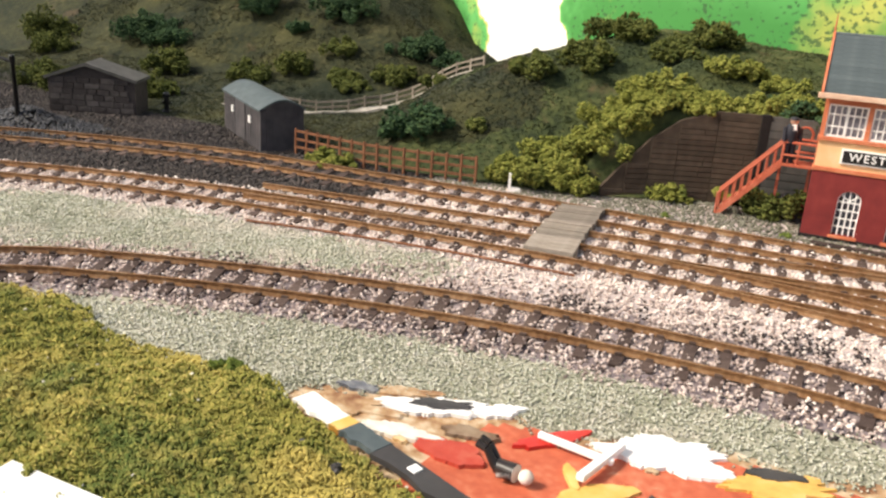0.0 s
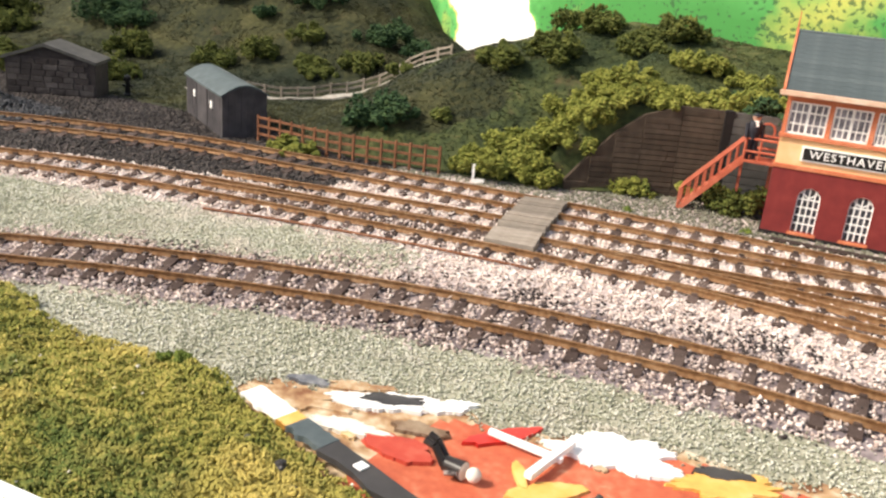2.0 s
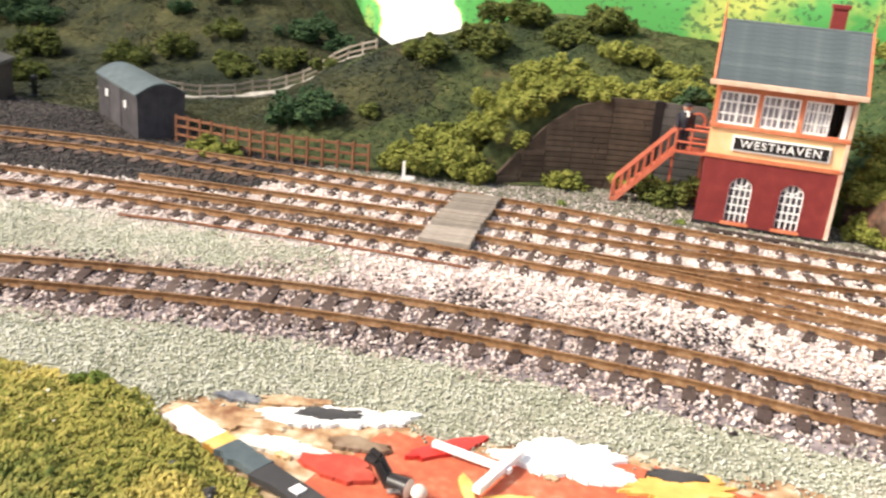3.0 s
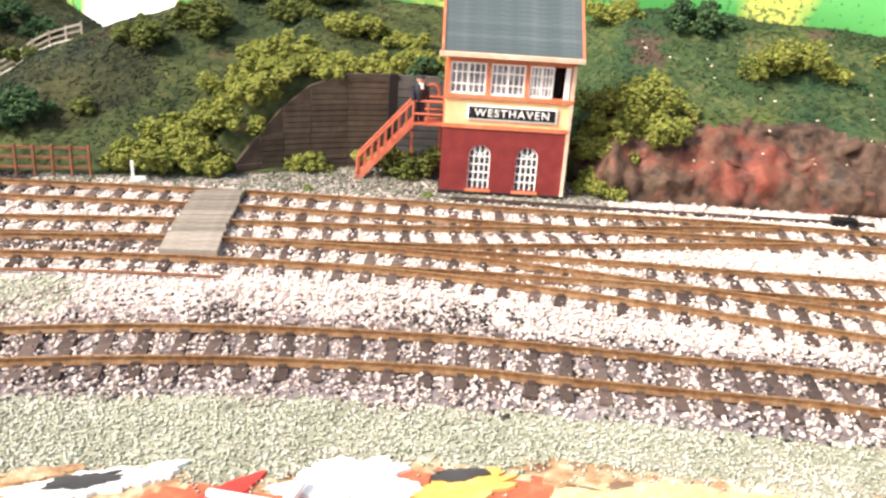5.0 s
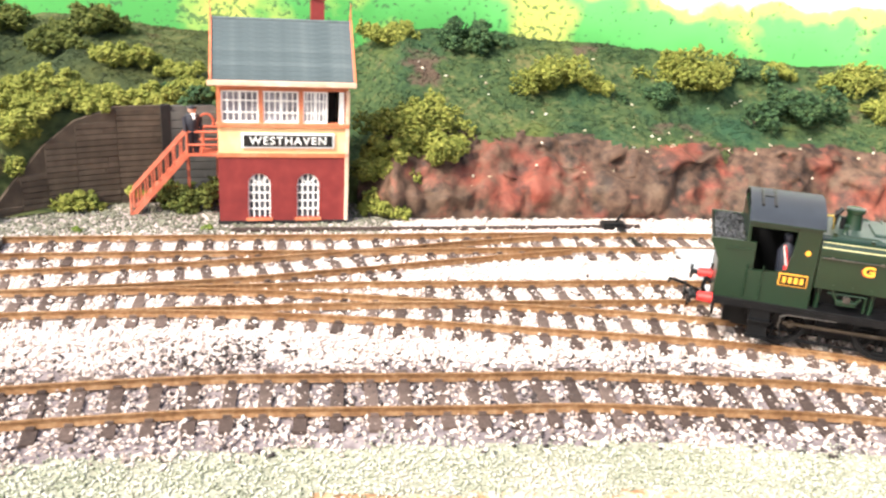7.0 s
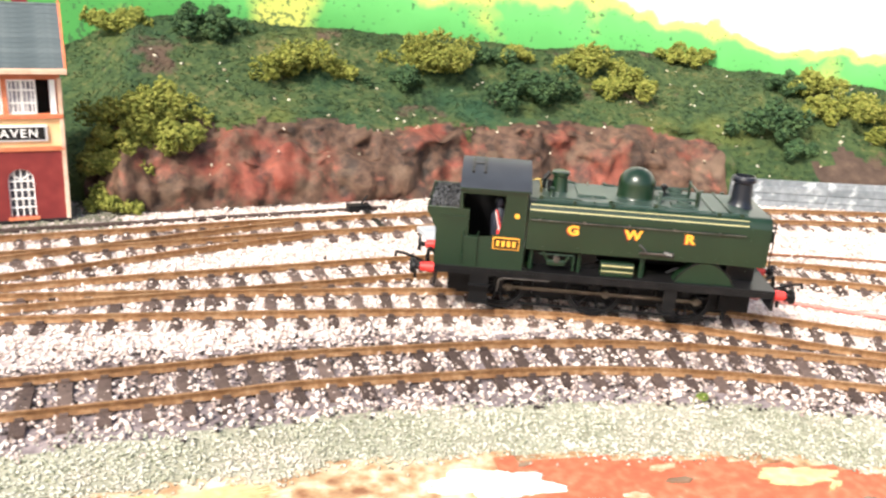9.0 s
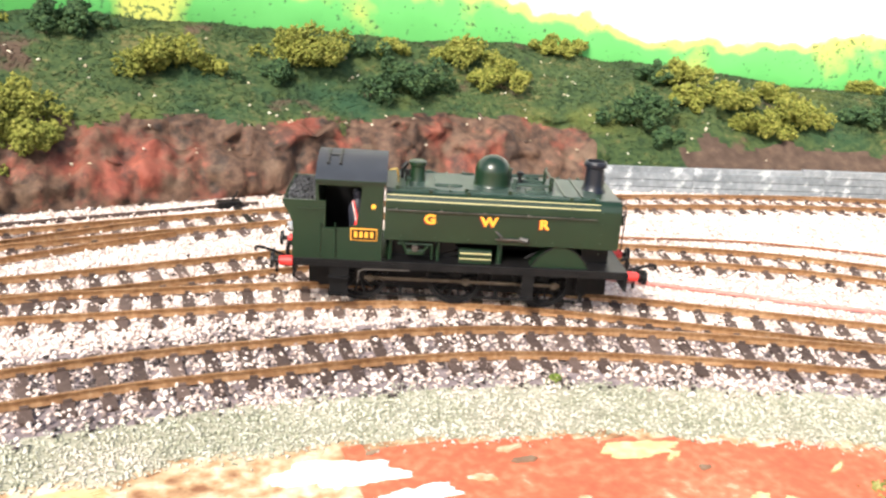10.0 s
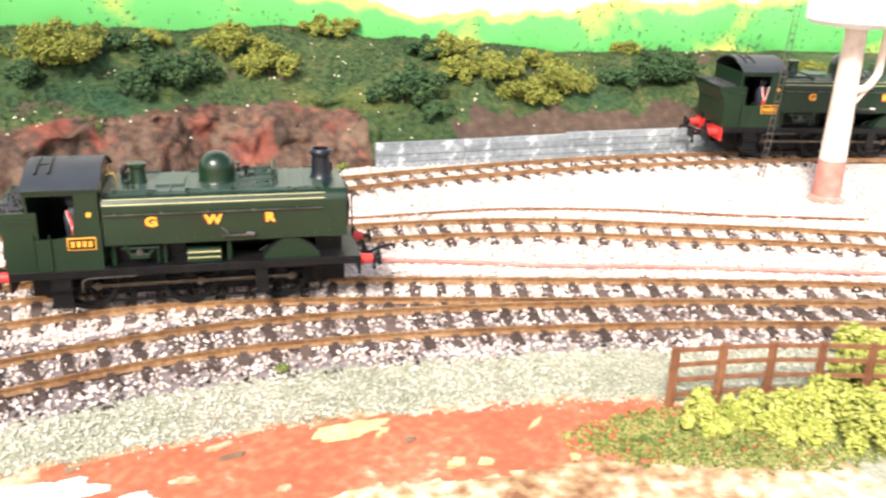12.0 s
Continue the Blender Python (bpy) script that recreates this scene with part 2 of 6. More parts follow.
M_GOLD = node_mat("orange_lettering", [(0.72, 0.3, 0.03), (0.82, 0.4, 0.05)], 2.0, 0.5, 0.0)
M_LINE = node_mat("pale_lining_and_highlight", [(0.4, 0.36, 0.17), (0.5, 0.46, 0.24)], 3.0, 0.35, 0.0)
M_BRASS = node_mat("brass", [(0.6, 0.42, 0.13), (0.75, 0.56, 0.2)], 3.0, 0.25, 0.0, metal=0.9)
M_COAL = node_mat("coal", [(0.01, 0.01, 0.011), (0.03, 0.03, 0.032), (0.08, 0.08, 0.085)], 2.0, 0.5, 0.2, island=0.5)
M_CARD = node_mat("white_card", [(0.82, 0.81, 0.79), (0.86, 0.85, 0.83)], 6.0, 0.6, 0.02)
M_CHARCOAL = node_mat("charcoal_plastic", [(0.03, 0.028, 0.028), (0.06, 0.055, 0.053)], 5.0, 0.45, 0.05)
M_YELLOW = node_mat("ochre_paint", [(0.5, 0.24, 0.05), (0.68, 0.4, 0.1), (0.75, 0.52, 0.22)], 5.0, 0.55, 0.1)
M_REDPAINT = node_mat("scarlet_paint", [(0.45, 0.02, 0.015), (0.58, 0.04, 0.03)], 5.0, 0.4, 0.1)
M_ASHPAINT = node_mat("blue_grey_smear", [(0.06, 0.065, 0.075), (0.13, 0.135, 0.15), (0.3, 0.3, 0.29)], 2.5, 0.8, 0.2)
M_SCARLETDULL = node_mat("dull_scarlet_paint", [(0.34, 0.035, 0.022), (0.45, 0.06, 0.036), (0.5, 0.13, 0.08)], 4.0, 0.55, 0.3)
M_DARKSTONE = node_mat("soot_dark_stone", [(0.018, 0.015, 0.015), (0.042, 0.035, 0.034), (0.09, 0.078, 0.075)], 3.0, 0.9, 0.4, obrand=0.4)
M_COLUMN = node_mat("pale_pink_paint", [(0.58, 0.42, 0.34), (0.74, 0.6, 0.52), (0.82, 0.74, 0.68)], 5.0, 0.6, 0.05)
M_COLUMNFOOT = node_mat("dull_pink_red_paint", [(0.36, 0.13, 0.1), (0.48, 0.2, 0.16), (0.58, 0.32, 0.27)], 5.0, 0.65, 0.08)
M_FENCEGRASS = node_mat("worn_green_foam", [(0.06, 0.09, 0.02), (0.15, 0.185, 0.045), (0.28, 0.29, 0.085), (0.45, 0.4, 0.17)], 4.0, 0.95, 0.4, island=0.4, positions=[0.25, 0.42, 0.58, 0.78])
M_STONE = node_mat("pale_stone", [(0.55, 0.48, 0.38), (0.7, 0.65, 0.56), (0.8, 0.76, 0.7)], 3.0, 0.9, 0.1)
M_OLIVE = node_mat("olive_hill_turf", [(0.007, 0.009, 0.004), (0.018, 0.022, 0.008), (0.034, 0.036, 0.012), (0.075, 0.065, 0.028)], 3.6, 0.95, 0.7, island=0.15, detail=6, positions=[0.3, 0.44, 0.58, 0.75], patches=[((0.07, 0.066, 0.02), 55, 0.54, 0.7, 0.65), ((0.007, 0.013, 0.006), 70, 0.5, 0.64, 0.75), ((0.085, 0.055, 0.03), 40, 0.62, 0.7, 0.7)])
M_MUD = node_mat("brown_bank_soil", [(0.035, 0.022, 0.016), (0.07, 0.045, 0.032), (0.12, 0.08, 0.058)], 5.0, 0.9, 1.0)
M_TAN = node_mat("mottled_tan_paint", [(0.2, 0.085, 0.04), (0.4, 0.25, 0.13), (0.56, 0.44, 0.3), (0.7, 0.62, 0.5)], 4.0, 0.8, 0.5, positions=[0.3, 0.45, 0.58, 0.72])
M_BUSH_OLIVE = node_mat("olive_bush", [(0.03, 0.04, 0.008), (0.066, 0.08, 0.014), (0.13, 0.135, 0.03)], 3.0, 0.95, 0.3, island=0.4)
M_SLAB = node_mat("grey_concrete", [(0.22, 0.24, 0.26), (0.34, 0.36, 0.385), (0.5, 0.51, 0.53)], 6.0, 0.7, 0.2, patches=[((0.62, 0.62, 0.62), 9, 0.56, 0.66, 0.7)])
M_SHADE = node_mat("dark_red_shading", [(0.16, 0.012, 0.01), (0.22, 0.02, 0.016)], 2.0, 0.5, 0.0)
M_YARD = node_mat("yard_soil", [(0.08, 0.078, 0.055), (0.17, 0.165, 0.12), (0.3, 0.29, 0.22)], 6.0, 0.95, 0.2, island=0.4)
M_PALEOCHRE = node_mat("pale_ochre_paint", [(0.54, 0.28, 0.12), (0.64, 0.44, 0.22), (0.72, 0.58, 0.38)], 3.0, 0.7, 0.4)
M_PATH = node_mat("trodden_path", [(0.18, 0.16, 0.13), (0.32, 0.29, 0.25), (0.48, 0.45, 0.4)], 4.0, 0.95, 0.3)
M_CHIMNEY = node_mat("blue_black_enamel", [(0.006, 0.007, 0.011), (0.01, 0.012, 0.018)], 5.0, 0.35, 0.0, spec=0.4)
M_ROD = node_mat("dull_brown_steel", [(0.07, 0.055, 0.04), (0.13, 0.105, 0.08), (0.22, 0.18, 0.14)], 4.0, 0.35, 0.02, metal=0.7)
M_STAIR = node_mat("red_terracotta_paint", [(0.33, 0.075, 0.04), (0.44, 0.11, 0.06), (0.54, 0.18, 0.11)], 4.0, 0.6, 0.08)
M_FLESH = node_mat("figure_face_paint", [(0.42, 0.22, 0.15), (0.52, 0.3, 0.21)], 3.0, 0.5, 0.0)
M_LITTER = node_mat("cream_stone", [(0.36, 0.3, 0.2), (0.52, 0.46, 0.34), (0.7, 0.65, 0.54)], 3.0, 0.9, 0.1, island=0.6)
M_BANK = node_mat("light_olive_turf", [(0.012, 0.018, 0.006), (0.03, 0.042, 0.013), (0.056, 0.066, 0.02), (0.12, 0.11, 0.045)], 3.6, 0.95, 0.7, island=0.15, detail=6, positions=[0.3, 0.44, 0.58, 0.75], patches=[((0.1, 0.105, 0.028), 50, 0.54, 0.7, 0.65), ((0.016, 0.03, 0.011), 60, 0.5, 0.64, 0.75), ((0.1, 0.062, 0.034), 36, 0.6, 0.69, 0.7)])

# ---- lie of the land, in millimetres ----
NEAR = [(-330, 60), (-262, 136), (-230, 159), (-196, 177), (-163, 192), (-130, 205), (-97, 215), (-65, 222), (-36, 227), (-10, 229.5), (28, 233), (57, 236), (90, 236), (127, 235), (160, 230), (195, 220), (237, 204), (290, 180), (350, 148), (430, 105), (560, 30)]
MAIN = [(-420, 165), (-330, 214), (-262, 239), (-200, 256), (-154, 268.5), (-115, 277), (-68, 284), (-25, 285.5), (20, 284), (60, 281.5), (97, 279), (137, 273), (170, 262), (205, 246), (257, 218.5), (300, 195), (360, 160), (430, 113)]
LOOP = [(-90, 281.5), (-50, 289), (0, 297), (50, 303), (104, 309.5), (160, 311), (220, 301), (290, 276.5), (347, 241), (414, 195), (520, 110)]
BACK = [(-480, 200), (-400, 248), (-320, 283), (-250, 300), (-188, 314), (-130, 326), (-70, 336), (-10, 345), (56, 356), (127, 364.5), (168, 367), (230, 367), (290, 362), (343, 354.5), (390, 345), (436, 331.5), (480, 317), (520, 301), (580, 271), (650, 232)]
CROSSOVER = [(-262, 252), (-200, 272), (-150, 287), (-110, 297), (-60, 310), (-10, 327), (36, 344), (75, 357)]
TOE = [(-900, 330), (-500, 322), (-420, 330), (-310, 340), (-255, 326), (-200, 341), (-165, 352), (-140, 368), (-110, 390), (-70, 402), (-14, 402), (5, 384), (54, 391), (102, 398), (150, 404), (210, 408), (277, 394), (330, 384), (400, 371), (454, 358), (500, 342), (560, 316), (640, 276), (760, 205)]


def y_on(line, x):
    for (x0, y0), (x1, y1) in zip(line, line[1:]):
        if x <= x1:
            k = max(0.0, (x - x0) / (x1 - x0))
            return y0 + (y1 - y0) * k
    return line[-1][1]


def lump(x, y, s, k=0):
    return noise.noise(Vector((x / s, y / s, k * 7.3)))


# how the bank rises behind its foot: (distance, height)
RISE_ROCK = [(0, -2.5), (5, 8), (12, 17), (20, 23), (30, 29), (55, 42), (80, 60), (100, 66), (160, 70)]
RISE_LEFT = [(0, -2.5), (12, 4), (30, 15), (60, 33), (95, 52), (130, 62), (200, 66)]
RISE_WALL = [(0, -2.5), (5, -2), (8, 36), (30, 42), (60, 50), (95, 58), (200, 66)]
RISE_FAR = [(0, -2.5), (85, -1), (115, 8), (160, 40), (220, 85), (320, 130), (420, 140)]
CREST = [(-900, 170), (-520, 150), (-450, 108), (-400, 66), (-360, 32), (-318, 20), (-268, 36), (-231, 48), (-182, 67), (-100, 70), (0, 72), (60, 68), (120, 67), (210, 60), (300, 61), (342, 56), (443, 42), (600, 45), (900, 45)]
RISE_RIGHT = [(0, -2.5), (3, 9), (8, 13), (20, 24), (35, 34), (60, 46), (90, 52), (160, 55)]


def rise(x, d):
    def w(a, b):
        return min(1.0, max(0.0, (x - a) / (b - a)))
    far, left, right = y_on(RISE_FAR, d), y_on(RISE_LEFT, d), y_on(RISE_RIGHT, d)
    rock = y_on(RISE_ROCK, d)
    v = far + (left - far) * w(-330, -230)
    cut = y_on(RISE_WALL, d)
    v = v + (max(v, cut) - v) * w(-166, -146) * (1 - w(-76, -66))
    v = v + (rock - v) * w(-30, 0)
    return v + (right - v) * w(265, 320)


def hill_z(x, y):
    d = y - y_on(TOE, x)
    if d < 0:
        return -3.2
    rough = min(1.0, d / 14.0)
    z = rise(x, d) + rough * (2.4 * lump(x, y, 23, 1) + 1.2 * lump(x, y, 8, 2))
    if 0 < x < 285 and d < 26:
        z += min(1.0, d / 4) * min(1.0, (28 - d) / 12) * (11.0 * (0.26 - abs(lump(x, y * 1.3, 22, 3))) + 4.5 * lump(x, y, 11, 4) + 1.6 * lump(x, y, 4.5, 14))
    top = y_on(CREST, x) + 2.0 * lump(x, y, 19, 7)
    if z > top - 6:
        z = top - 6 * math.exp(-(z - top + 6) / 6)
    return max(z, -3.0)


def ground_z(x, y):
    """Height of the flat boards in front of the bank: a foam-covered mound stands out at the front."""
    g = grassy(x, y)
    return -3.4 + 0.5 * lump(x, y, 30, 5) + (0.6 + 4.5 * min(1.0, g / 40.0) + 0.8 * lump(x, y, 9, 6) if g > 0 else 0.0)


GRASS_EDGE = [(-420, 60), (-300, 100), (-238, 130), (-218, 136), (-186, 129), (-163, 134), (-137, 140), (-126, 134), (-100, 126), (-70, 118), (-40, 60), (0, -60)]
PAINT_EDGE = [(-140, 140), (-128, 147), (-113, 156), (-94, 165), (-77, 163), (-64, 167), (-50, 178), (-23, 183), (5, 190), (58, 193), (95, 193), (136, 188), (166, 180), (208, 166), (239, 153), (260, 138), (300, 118)]


def grassy(x, y):
    return -1.0 if x > -35 else y_on(GRASS_EDGE, x) - y + 2.5 * lump(x, y, 12, 8)


def painted(x, y):
    return -1.0 if x < -132 or x > 262 or grassy(x, y) > 0 else y_on(PAINT_EDGE, x) - y + 4 * lump(x, y, 14, 9)


def far_from(line, pts):
    """Distance of many points from a curve."""
    c = np.array([(p.x, p.y) for p, _ in resample(line, 4.0)])
    out = np.full(len(pts), 1e9)
    for i in range(0, len(c), 16):
        out = np.minimum(out, np.sqrt(((pts[:, None, :] - c[None, i:i + 16, :]) ** 2).sum(-1)).min(1))
    return out


def sheet(name, xs, ys, height, mat, keep=lambda x, y: True):
    """A height field as one mesh, in millimetres."""
    verts, index, faces = [], {}, []
    for i, x in enumerate(xs):
        for j, y in enumerate(ys):
            index[i, j] = len(verts)
            verts.append((x * MM, y * MM, height(x, y) * MM))
    for i in range(len(xs) - 1):
        for j in range(len(ys) - 1):
            if keep((xs[i] + xs[i + 1]) / 2, (ys[j] + ys[j + 1]) / 2):
                faces.append((index[i, j], index[i + 1, j], index[i + 1, j + 1], index[i, j + 1]))
    me = bpy.data.meshes.new(name)
    me.from_pydata(verts, [], faces)
    me.polygons.foreach_set("use_smooth", [True] * len(me.polygons))
    me.materials.append(mat)
    return new(name, me)


def steps(a, b, s):
    return [a + s * i for i in range(int((b - a) / s) + 1)]


ground = sheet("ground", [-1000, -950] + steps(-900, -485, 15) + steps(-480, -172, 5) + steps(-170, 330, 2.5) + steps(335, 560, 5) + [640, 760, 900, 1000], [-140, -70] + steps(0, 95, 5) + steps(97.5, 220, 2.5) + steps(225, 420, 5) + [500, 600, 720], ground_z, M_SOIL)
for m_ in (M_BED, M_GREYBED, M_TURFBED, M_GRASS, M_ASH, M_EARTH, M_TAN):
    ground.data.materials.append(m_)
for p_ in ground.data.polygons:
    x_, y_ = p_.center.x / MM, p_.center.y / MM
    ny = y_on(NEAR, x_)
    if grassy(x_, y_) > 0:
        k_ = 4
    elif painted(x_, y_) > 0:
        depth_ = y_on(PAINT_EDGE, x_) - y_ + 5 * lump(x_, y_, 11, 17)
        k_ = 7 if x_ + 6 * lump(x_, y_, 9, 18) < -88 or -12 < x_ + 9 * lump(x_, y_, 12, 19) < 98 or depth_ < 3.5 or (x_ > 120 and depth_ > 34) else 6
    elif x_ < -225 and y_ > y_on(MAIN, x_) + 20:
        k_ = 5
    elif abs(y_ - ny) < 22:
        k_ = 2
    else:
        k_ = 1 if y_ > ny and (x_ > -150 or y_ > y_on(MAIN, x_) - 22) else 3
    p_.material_index = k_
tagged(ground, "brown scenic baseboard under ballast and turf", "ground", kind="structure")


def hill_sheet():
    xs = [-1100, -900, -760] + steps(-640, -24, 4) + steps(-20, 300, 1.5) + steps(304, 600, 4) + [680, 760]
    rows_ = [0, 1, 2, 3.5, 5, 6.5, 8, 9.5, 11, 13, 15, 17, 19, 21, 23, 25, 27, 30, 34, 40, 46, 53, 60, 68, 76, 85, 95, 105, 120, 140, 165, 190, 220, 260, 300, 360, 420]
    def craggy(x, d):
        if not -14 < x < 290 or d > 30 or d == 0:
            return 0.0
        return (9.0 * lump(x, d * 1.4, 26, 15) + 13.0 * (0.2 - abs(lump(x + d * 0.5, d * 1.5, 18, 16))) + 5.5 * (0.2 - abs(lump(x - d * 0.4, d * 1.6, 8, 35))) + 1.6 * lump(x, d * 1.6, 4, 36)) * min(1.0, d / 3) * min(1.0, (30 - d) / 8)
    verts = [(x * MM, (y_on(TOE, x) + d + craggy(x, d)) * MM, hill_z(x, y_on(TOE, x) + d + 0.01) * MM) for x in xs for d in rows_]
    k = len(rows_)
    faces = [(i * k + j, (i + 1) * k + j, (i + 1) * k + j + 1, i * k + j + 1) for i in range(len(xs) - 1) for j in range(k - 1)]
    me = bpy.data.meshes.new("embankment")
    me.from_pydata(verts, [], faces)
    for m_ in (M_HILL, M_ROCK, M_OLIVE, M_MUD, M_BANK):
        me.materials.append(m_)
    for p in me.polygons:
        x, y = p.center.x / MM, p.center.y / MM
        d = y - y_on(TOE, x)
        limit = 24 + 15 * lump(x, y, 34, 11) + 7 * lump(x, y, 9, 12)
        muddy = (330 < x < 520 and d < 15 + 8 * lump(x, y, 20, 13))
        p.material_index = 1 if -12 < x < 284 and d < limit else 3 if muddy else 2 if x < -240 + 70 * lump(x, y, 45, 44) else 4 if x < -70 + 30 * lump(x, y, 30, 34) else 0
        p.use_smooth = True
    return tagged(new("embankment", me), "turf-covered hillside with a red-brown rock cutting", "hillside", kind="structure")


hill_sheet()

# ---- painted backdrop ----
def backdrop():
    line = [(-1500, 700), (-640, 660), (-430, 610), (-330, 560), (-230, 515), (-120, 497), (60, 492), (200, 492), (300, 480), (400, 462), (520, 415), (700, 320), (1100, 60)]
    pts = [p for p, _ in resample(line, 10)]
    zs = [-10, 20, 60, 100, 150, 220, 320]
    verts = [(p.x * MM, p.y * MM, z * MM) for p in pts for z in zs] + [(p.x * MM, (p.y + 6) * MM, z * MM) for p in pts for z in zs]
    k, n0 = len(zs), len(pts) * len(zs)
    faces = []
    for i in range(len(pts) - 1):
        for j in range(k - 1):
            a = i * k + j
            faces.append((a, a + k, a + k + 1, a + 1))
            faces.append((n0 + a, n0 + a + 1, n0 + a + k + 1, n0 + a + k))
        faces.append((i * k + k - 1, i * k + 2 * k - 1, n0 + i * k + 2 * k - 1, n0 + i * k + k - 1))
    me = bpy.data.meshes.new("backdrop")
    me.from_pydata(verts, [], faces)
    m = bpy.data.materials.new("painted_board")
    m.use_nodes = True
    n, l = m.node_tree.nodes, m.node_tree.links
    p = n["Principled BSDF"]
    p.inputs["Roughness"].default_value = 0.75
    tc = n.new("ShaderNodeTexCoord")
    sep = n.new("ShaderNodeSeparateXYZ")
    l.new(tc.outputs["Object"], sep.inputs[0])
    # height of the painted skyline along the board
    curve = n.new("ShaderNodeFloatCurve")
    mp = n.new("ShaderNodeMapRange")
    mp.inputs[1].default_value, mp.inputs[2].default_value = -0.6, 0.6
    frayed = n.new("ShaderNodeTexNoise")
    frayed.inputs["Scale"].default_value, frayed.inputs["Detail"].default_value = 45, 5
    l.new(tc.outputs["Object"], frayed.inputs["Vector"])
    shifted = n.new("ShaderNodeMath")
    shifted.operation = "MULTIPLY_ADD"
    shifted.inputs[1].default_value = 0.06
    l.new(frayed.outputs[0], shifted.inputs[0])
    back = n.new("ShaderNodeMath")
    back.operation = "SUBTRACT"
    back.inputs[1].default_value = 0.03
    l.new(sep.outputs[0], back.inputs[0])
    l.new(back.outputs[0], shifted.inputs[2])
    l.new(shifted.outputs[0], mp.inputs[0])
    l.new(mp.outputs[0], curve.inputs["Value"])
    sky_line = [(-600, 190), (-430, 150), (-392, 105), (-352, 48), (-328, 12), (-300, 14), (-266, 34), (-256, 92), (-240, 112), (-150, 112), (0, 112), (90, 100), (150, 88), (240, 86), (300, 76), (380, 66), (470, 72), (600, 80)]
    c = curve.mapping.curves[0]
    while len(c.points) < len(sky_line):
        c.points.new(0.5, 0.5)
    for pt, (x, z) in zip(c.points, sky_line):
        pt.location = ((x + 600) / 1200, z / 200)
        pt.handle_type = "VECTOR"
    curve.mapping.update()
    no = n.new("ShaderNodeTexNoise")
    no.inputs["Scale"].default_value, no.inputs["Detail"].default_value = 32, 4
    l.new(tc.outputs["Object"], no.inputs["Vector"])

    def calc(op, a, b, c_=None):
        k_ = n.new("ShaderNodeMath")
        k_.operation = op
        for i_, v in enumerate((a, b, c_)):
            if v is None:
                continue
            if isinstance(v, (int, float)):
                k_.inputs[i_].default_value = v
            else:
                l.new(v, k_.inputs[i_])
        return k_.outputs[0]
    z200 = calc("MULTIPLY", sep.outputs[2], 5.0)
    over = calc("SUBTRACT", z200, curve.outputs[0])
    over = calc("MULTIPLY_ADD", calc("SUBTRACT", no.outputs[0], 0.5), 0.16, over)
    ramp = n.new("ShaderNodeValToRGB")
    e = ramp.color_ramp.elements
    for q in range(3):
        e.new(0.5)
    cols = [(0.3, (0.05, 0.26, 0.05)), (0.46, (0.13, 0.48, 0.13)), (0.488, (0.72, 0.6, 0.16)), (0.506, (0.88, 0.88, 0.84)), (1.0, (0.88, 0.89, 0.9))]
    for el, (pos, col) in zip(e, cols):
        el.position, el.color = pos, (*col, 1)
    l.new(calc("ADD", over, 0.5), ramp.inputs[0])
    # yellow brush dabs on the green
    no2 = n.new("ShaderNodeTexNoise")
    no2.inputs["Scale"].default_value, no2.inputs["Detail"].default_value = 17, 5
    l.new(tc.outputs["Object"], no2.inputs["Vector"])
    dab = n.new("ShaderNodeValToRGB")
    dab.color_ramp.elements[0].position, dab.color_ramp.elements[1].position = 0.56, 0.66
    l.new(no2.outputs[0], dab.inputs[0])
    green_side = calc("LESS_THAN", over, 0.0)
    mix = n.new("ShaderNodeMix")
    mix.data_type = "RGBA"
    l.new(calc("MULTIPLY", calc("MULTIPLY", dab.outputs[0], green_side), 0.75), mix.inputs[0])
    l.new(ramp.outputs[0], mix.inputs[6])
    mix.inputs[7].default_value = (0.62, 0.56, 0.12, 1)
    # dark foliage dabbed on with a sponge along the foot of the painting
    no3 = n.new("ShaderNodeTexNoise")
    no3.inputs["Scale"].default_value, no3.inputs["Detail"].default_value = 380, 4
    l.new(tc.outputs["Object"], no3.inputs["Vector"])
    patch = calc("MULTIPLY_ADD", no2.outputs[0], 0.5, calc("MULTIPLY", over, -0.35))
    leaf = calc("GREATER_THAN", calc("MULTIPLY_ADD", no3.outputs[0], 1.2, patch), 1.05)
    mix2 = n.new("ShaderNodeMix")
    mix2.data_type = "RGBA"
    l.new(calc("MULTIPLY", calc("MULTIPLY", leaf, green_side), 0.8), mix2.inputs[0])
    l.new(mix.outputs[2], mix2.inputs[6])
    mix2.inputs[7].default_value = (0.03, 0.09, 0.03, 1)
    l.new(mix2.outputs[2], p.inputs["Base Color"])
    me.materials.append(m)
    return tagged(new("backdrop", me), "painted backdrop of green hills under a white sky", "backdrop", kind="structure")


backdrop()


# ---- track ----
def rail_mesh(line, offset, z0=-2.4):
    """A flat-bottomed rail swept along a curve."""
    sec = [(-0.65, z0), (0.65, z0), (0.65, z0 + 0.3), (0.32, z0 + 0.7), (0.32, -0.7), (0.45, -0.5), (0.45, -0.08), (0.3, 0.0), (-0.3, 0.0), (-0.45, -0.08), (-0.45, -0.5), (-0.32, -0.7), (-0.32, z0 + 0.7), (-0.65, z0 + 0.3)]
    bm, last = B(), None
    for p, h in resample(line, 5.0):
        nx, ny = -math.sin(h), math.cos(h)
        ring = [bm.verts.new((p.x + nx * (offset + a), p.y + ny * (offset + a), b)) for a, b in sec]
        if last:
            for i in range(len(sec)):
                j = (i + 1) % len(sec)
                bm.faces.new((last[i], last[j], ring[j], ring[i]))
        last = ring
    bmesh.ops.recalc_face_normals(bm, faces=bm.faces)
    return bm


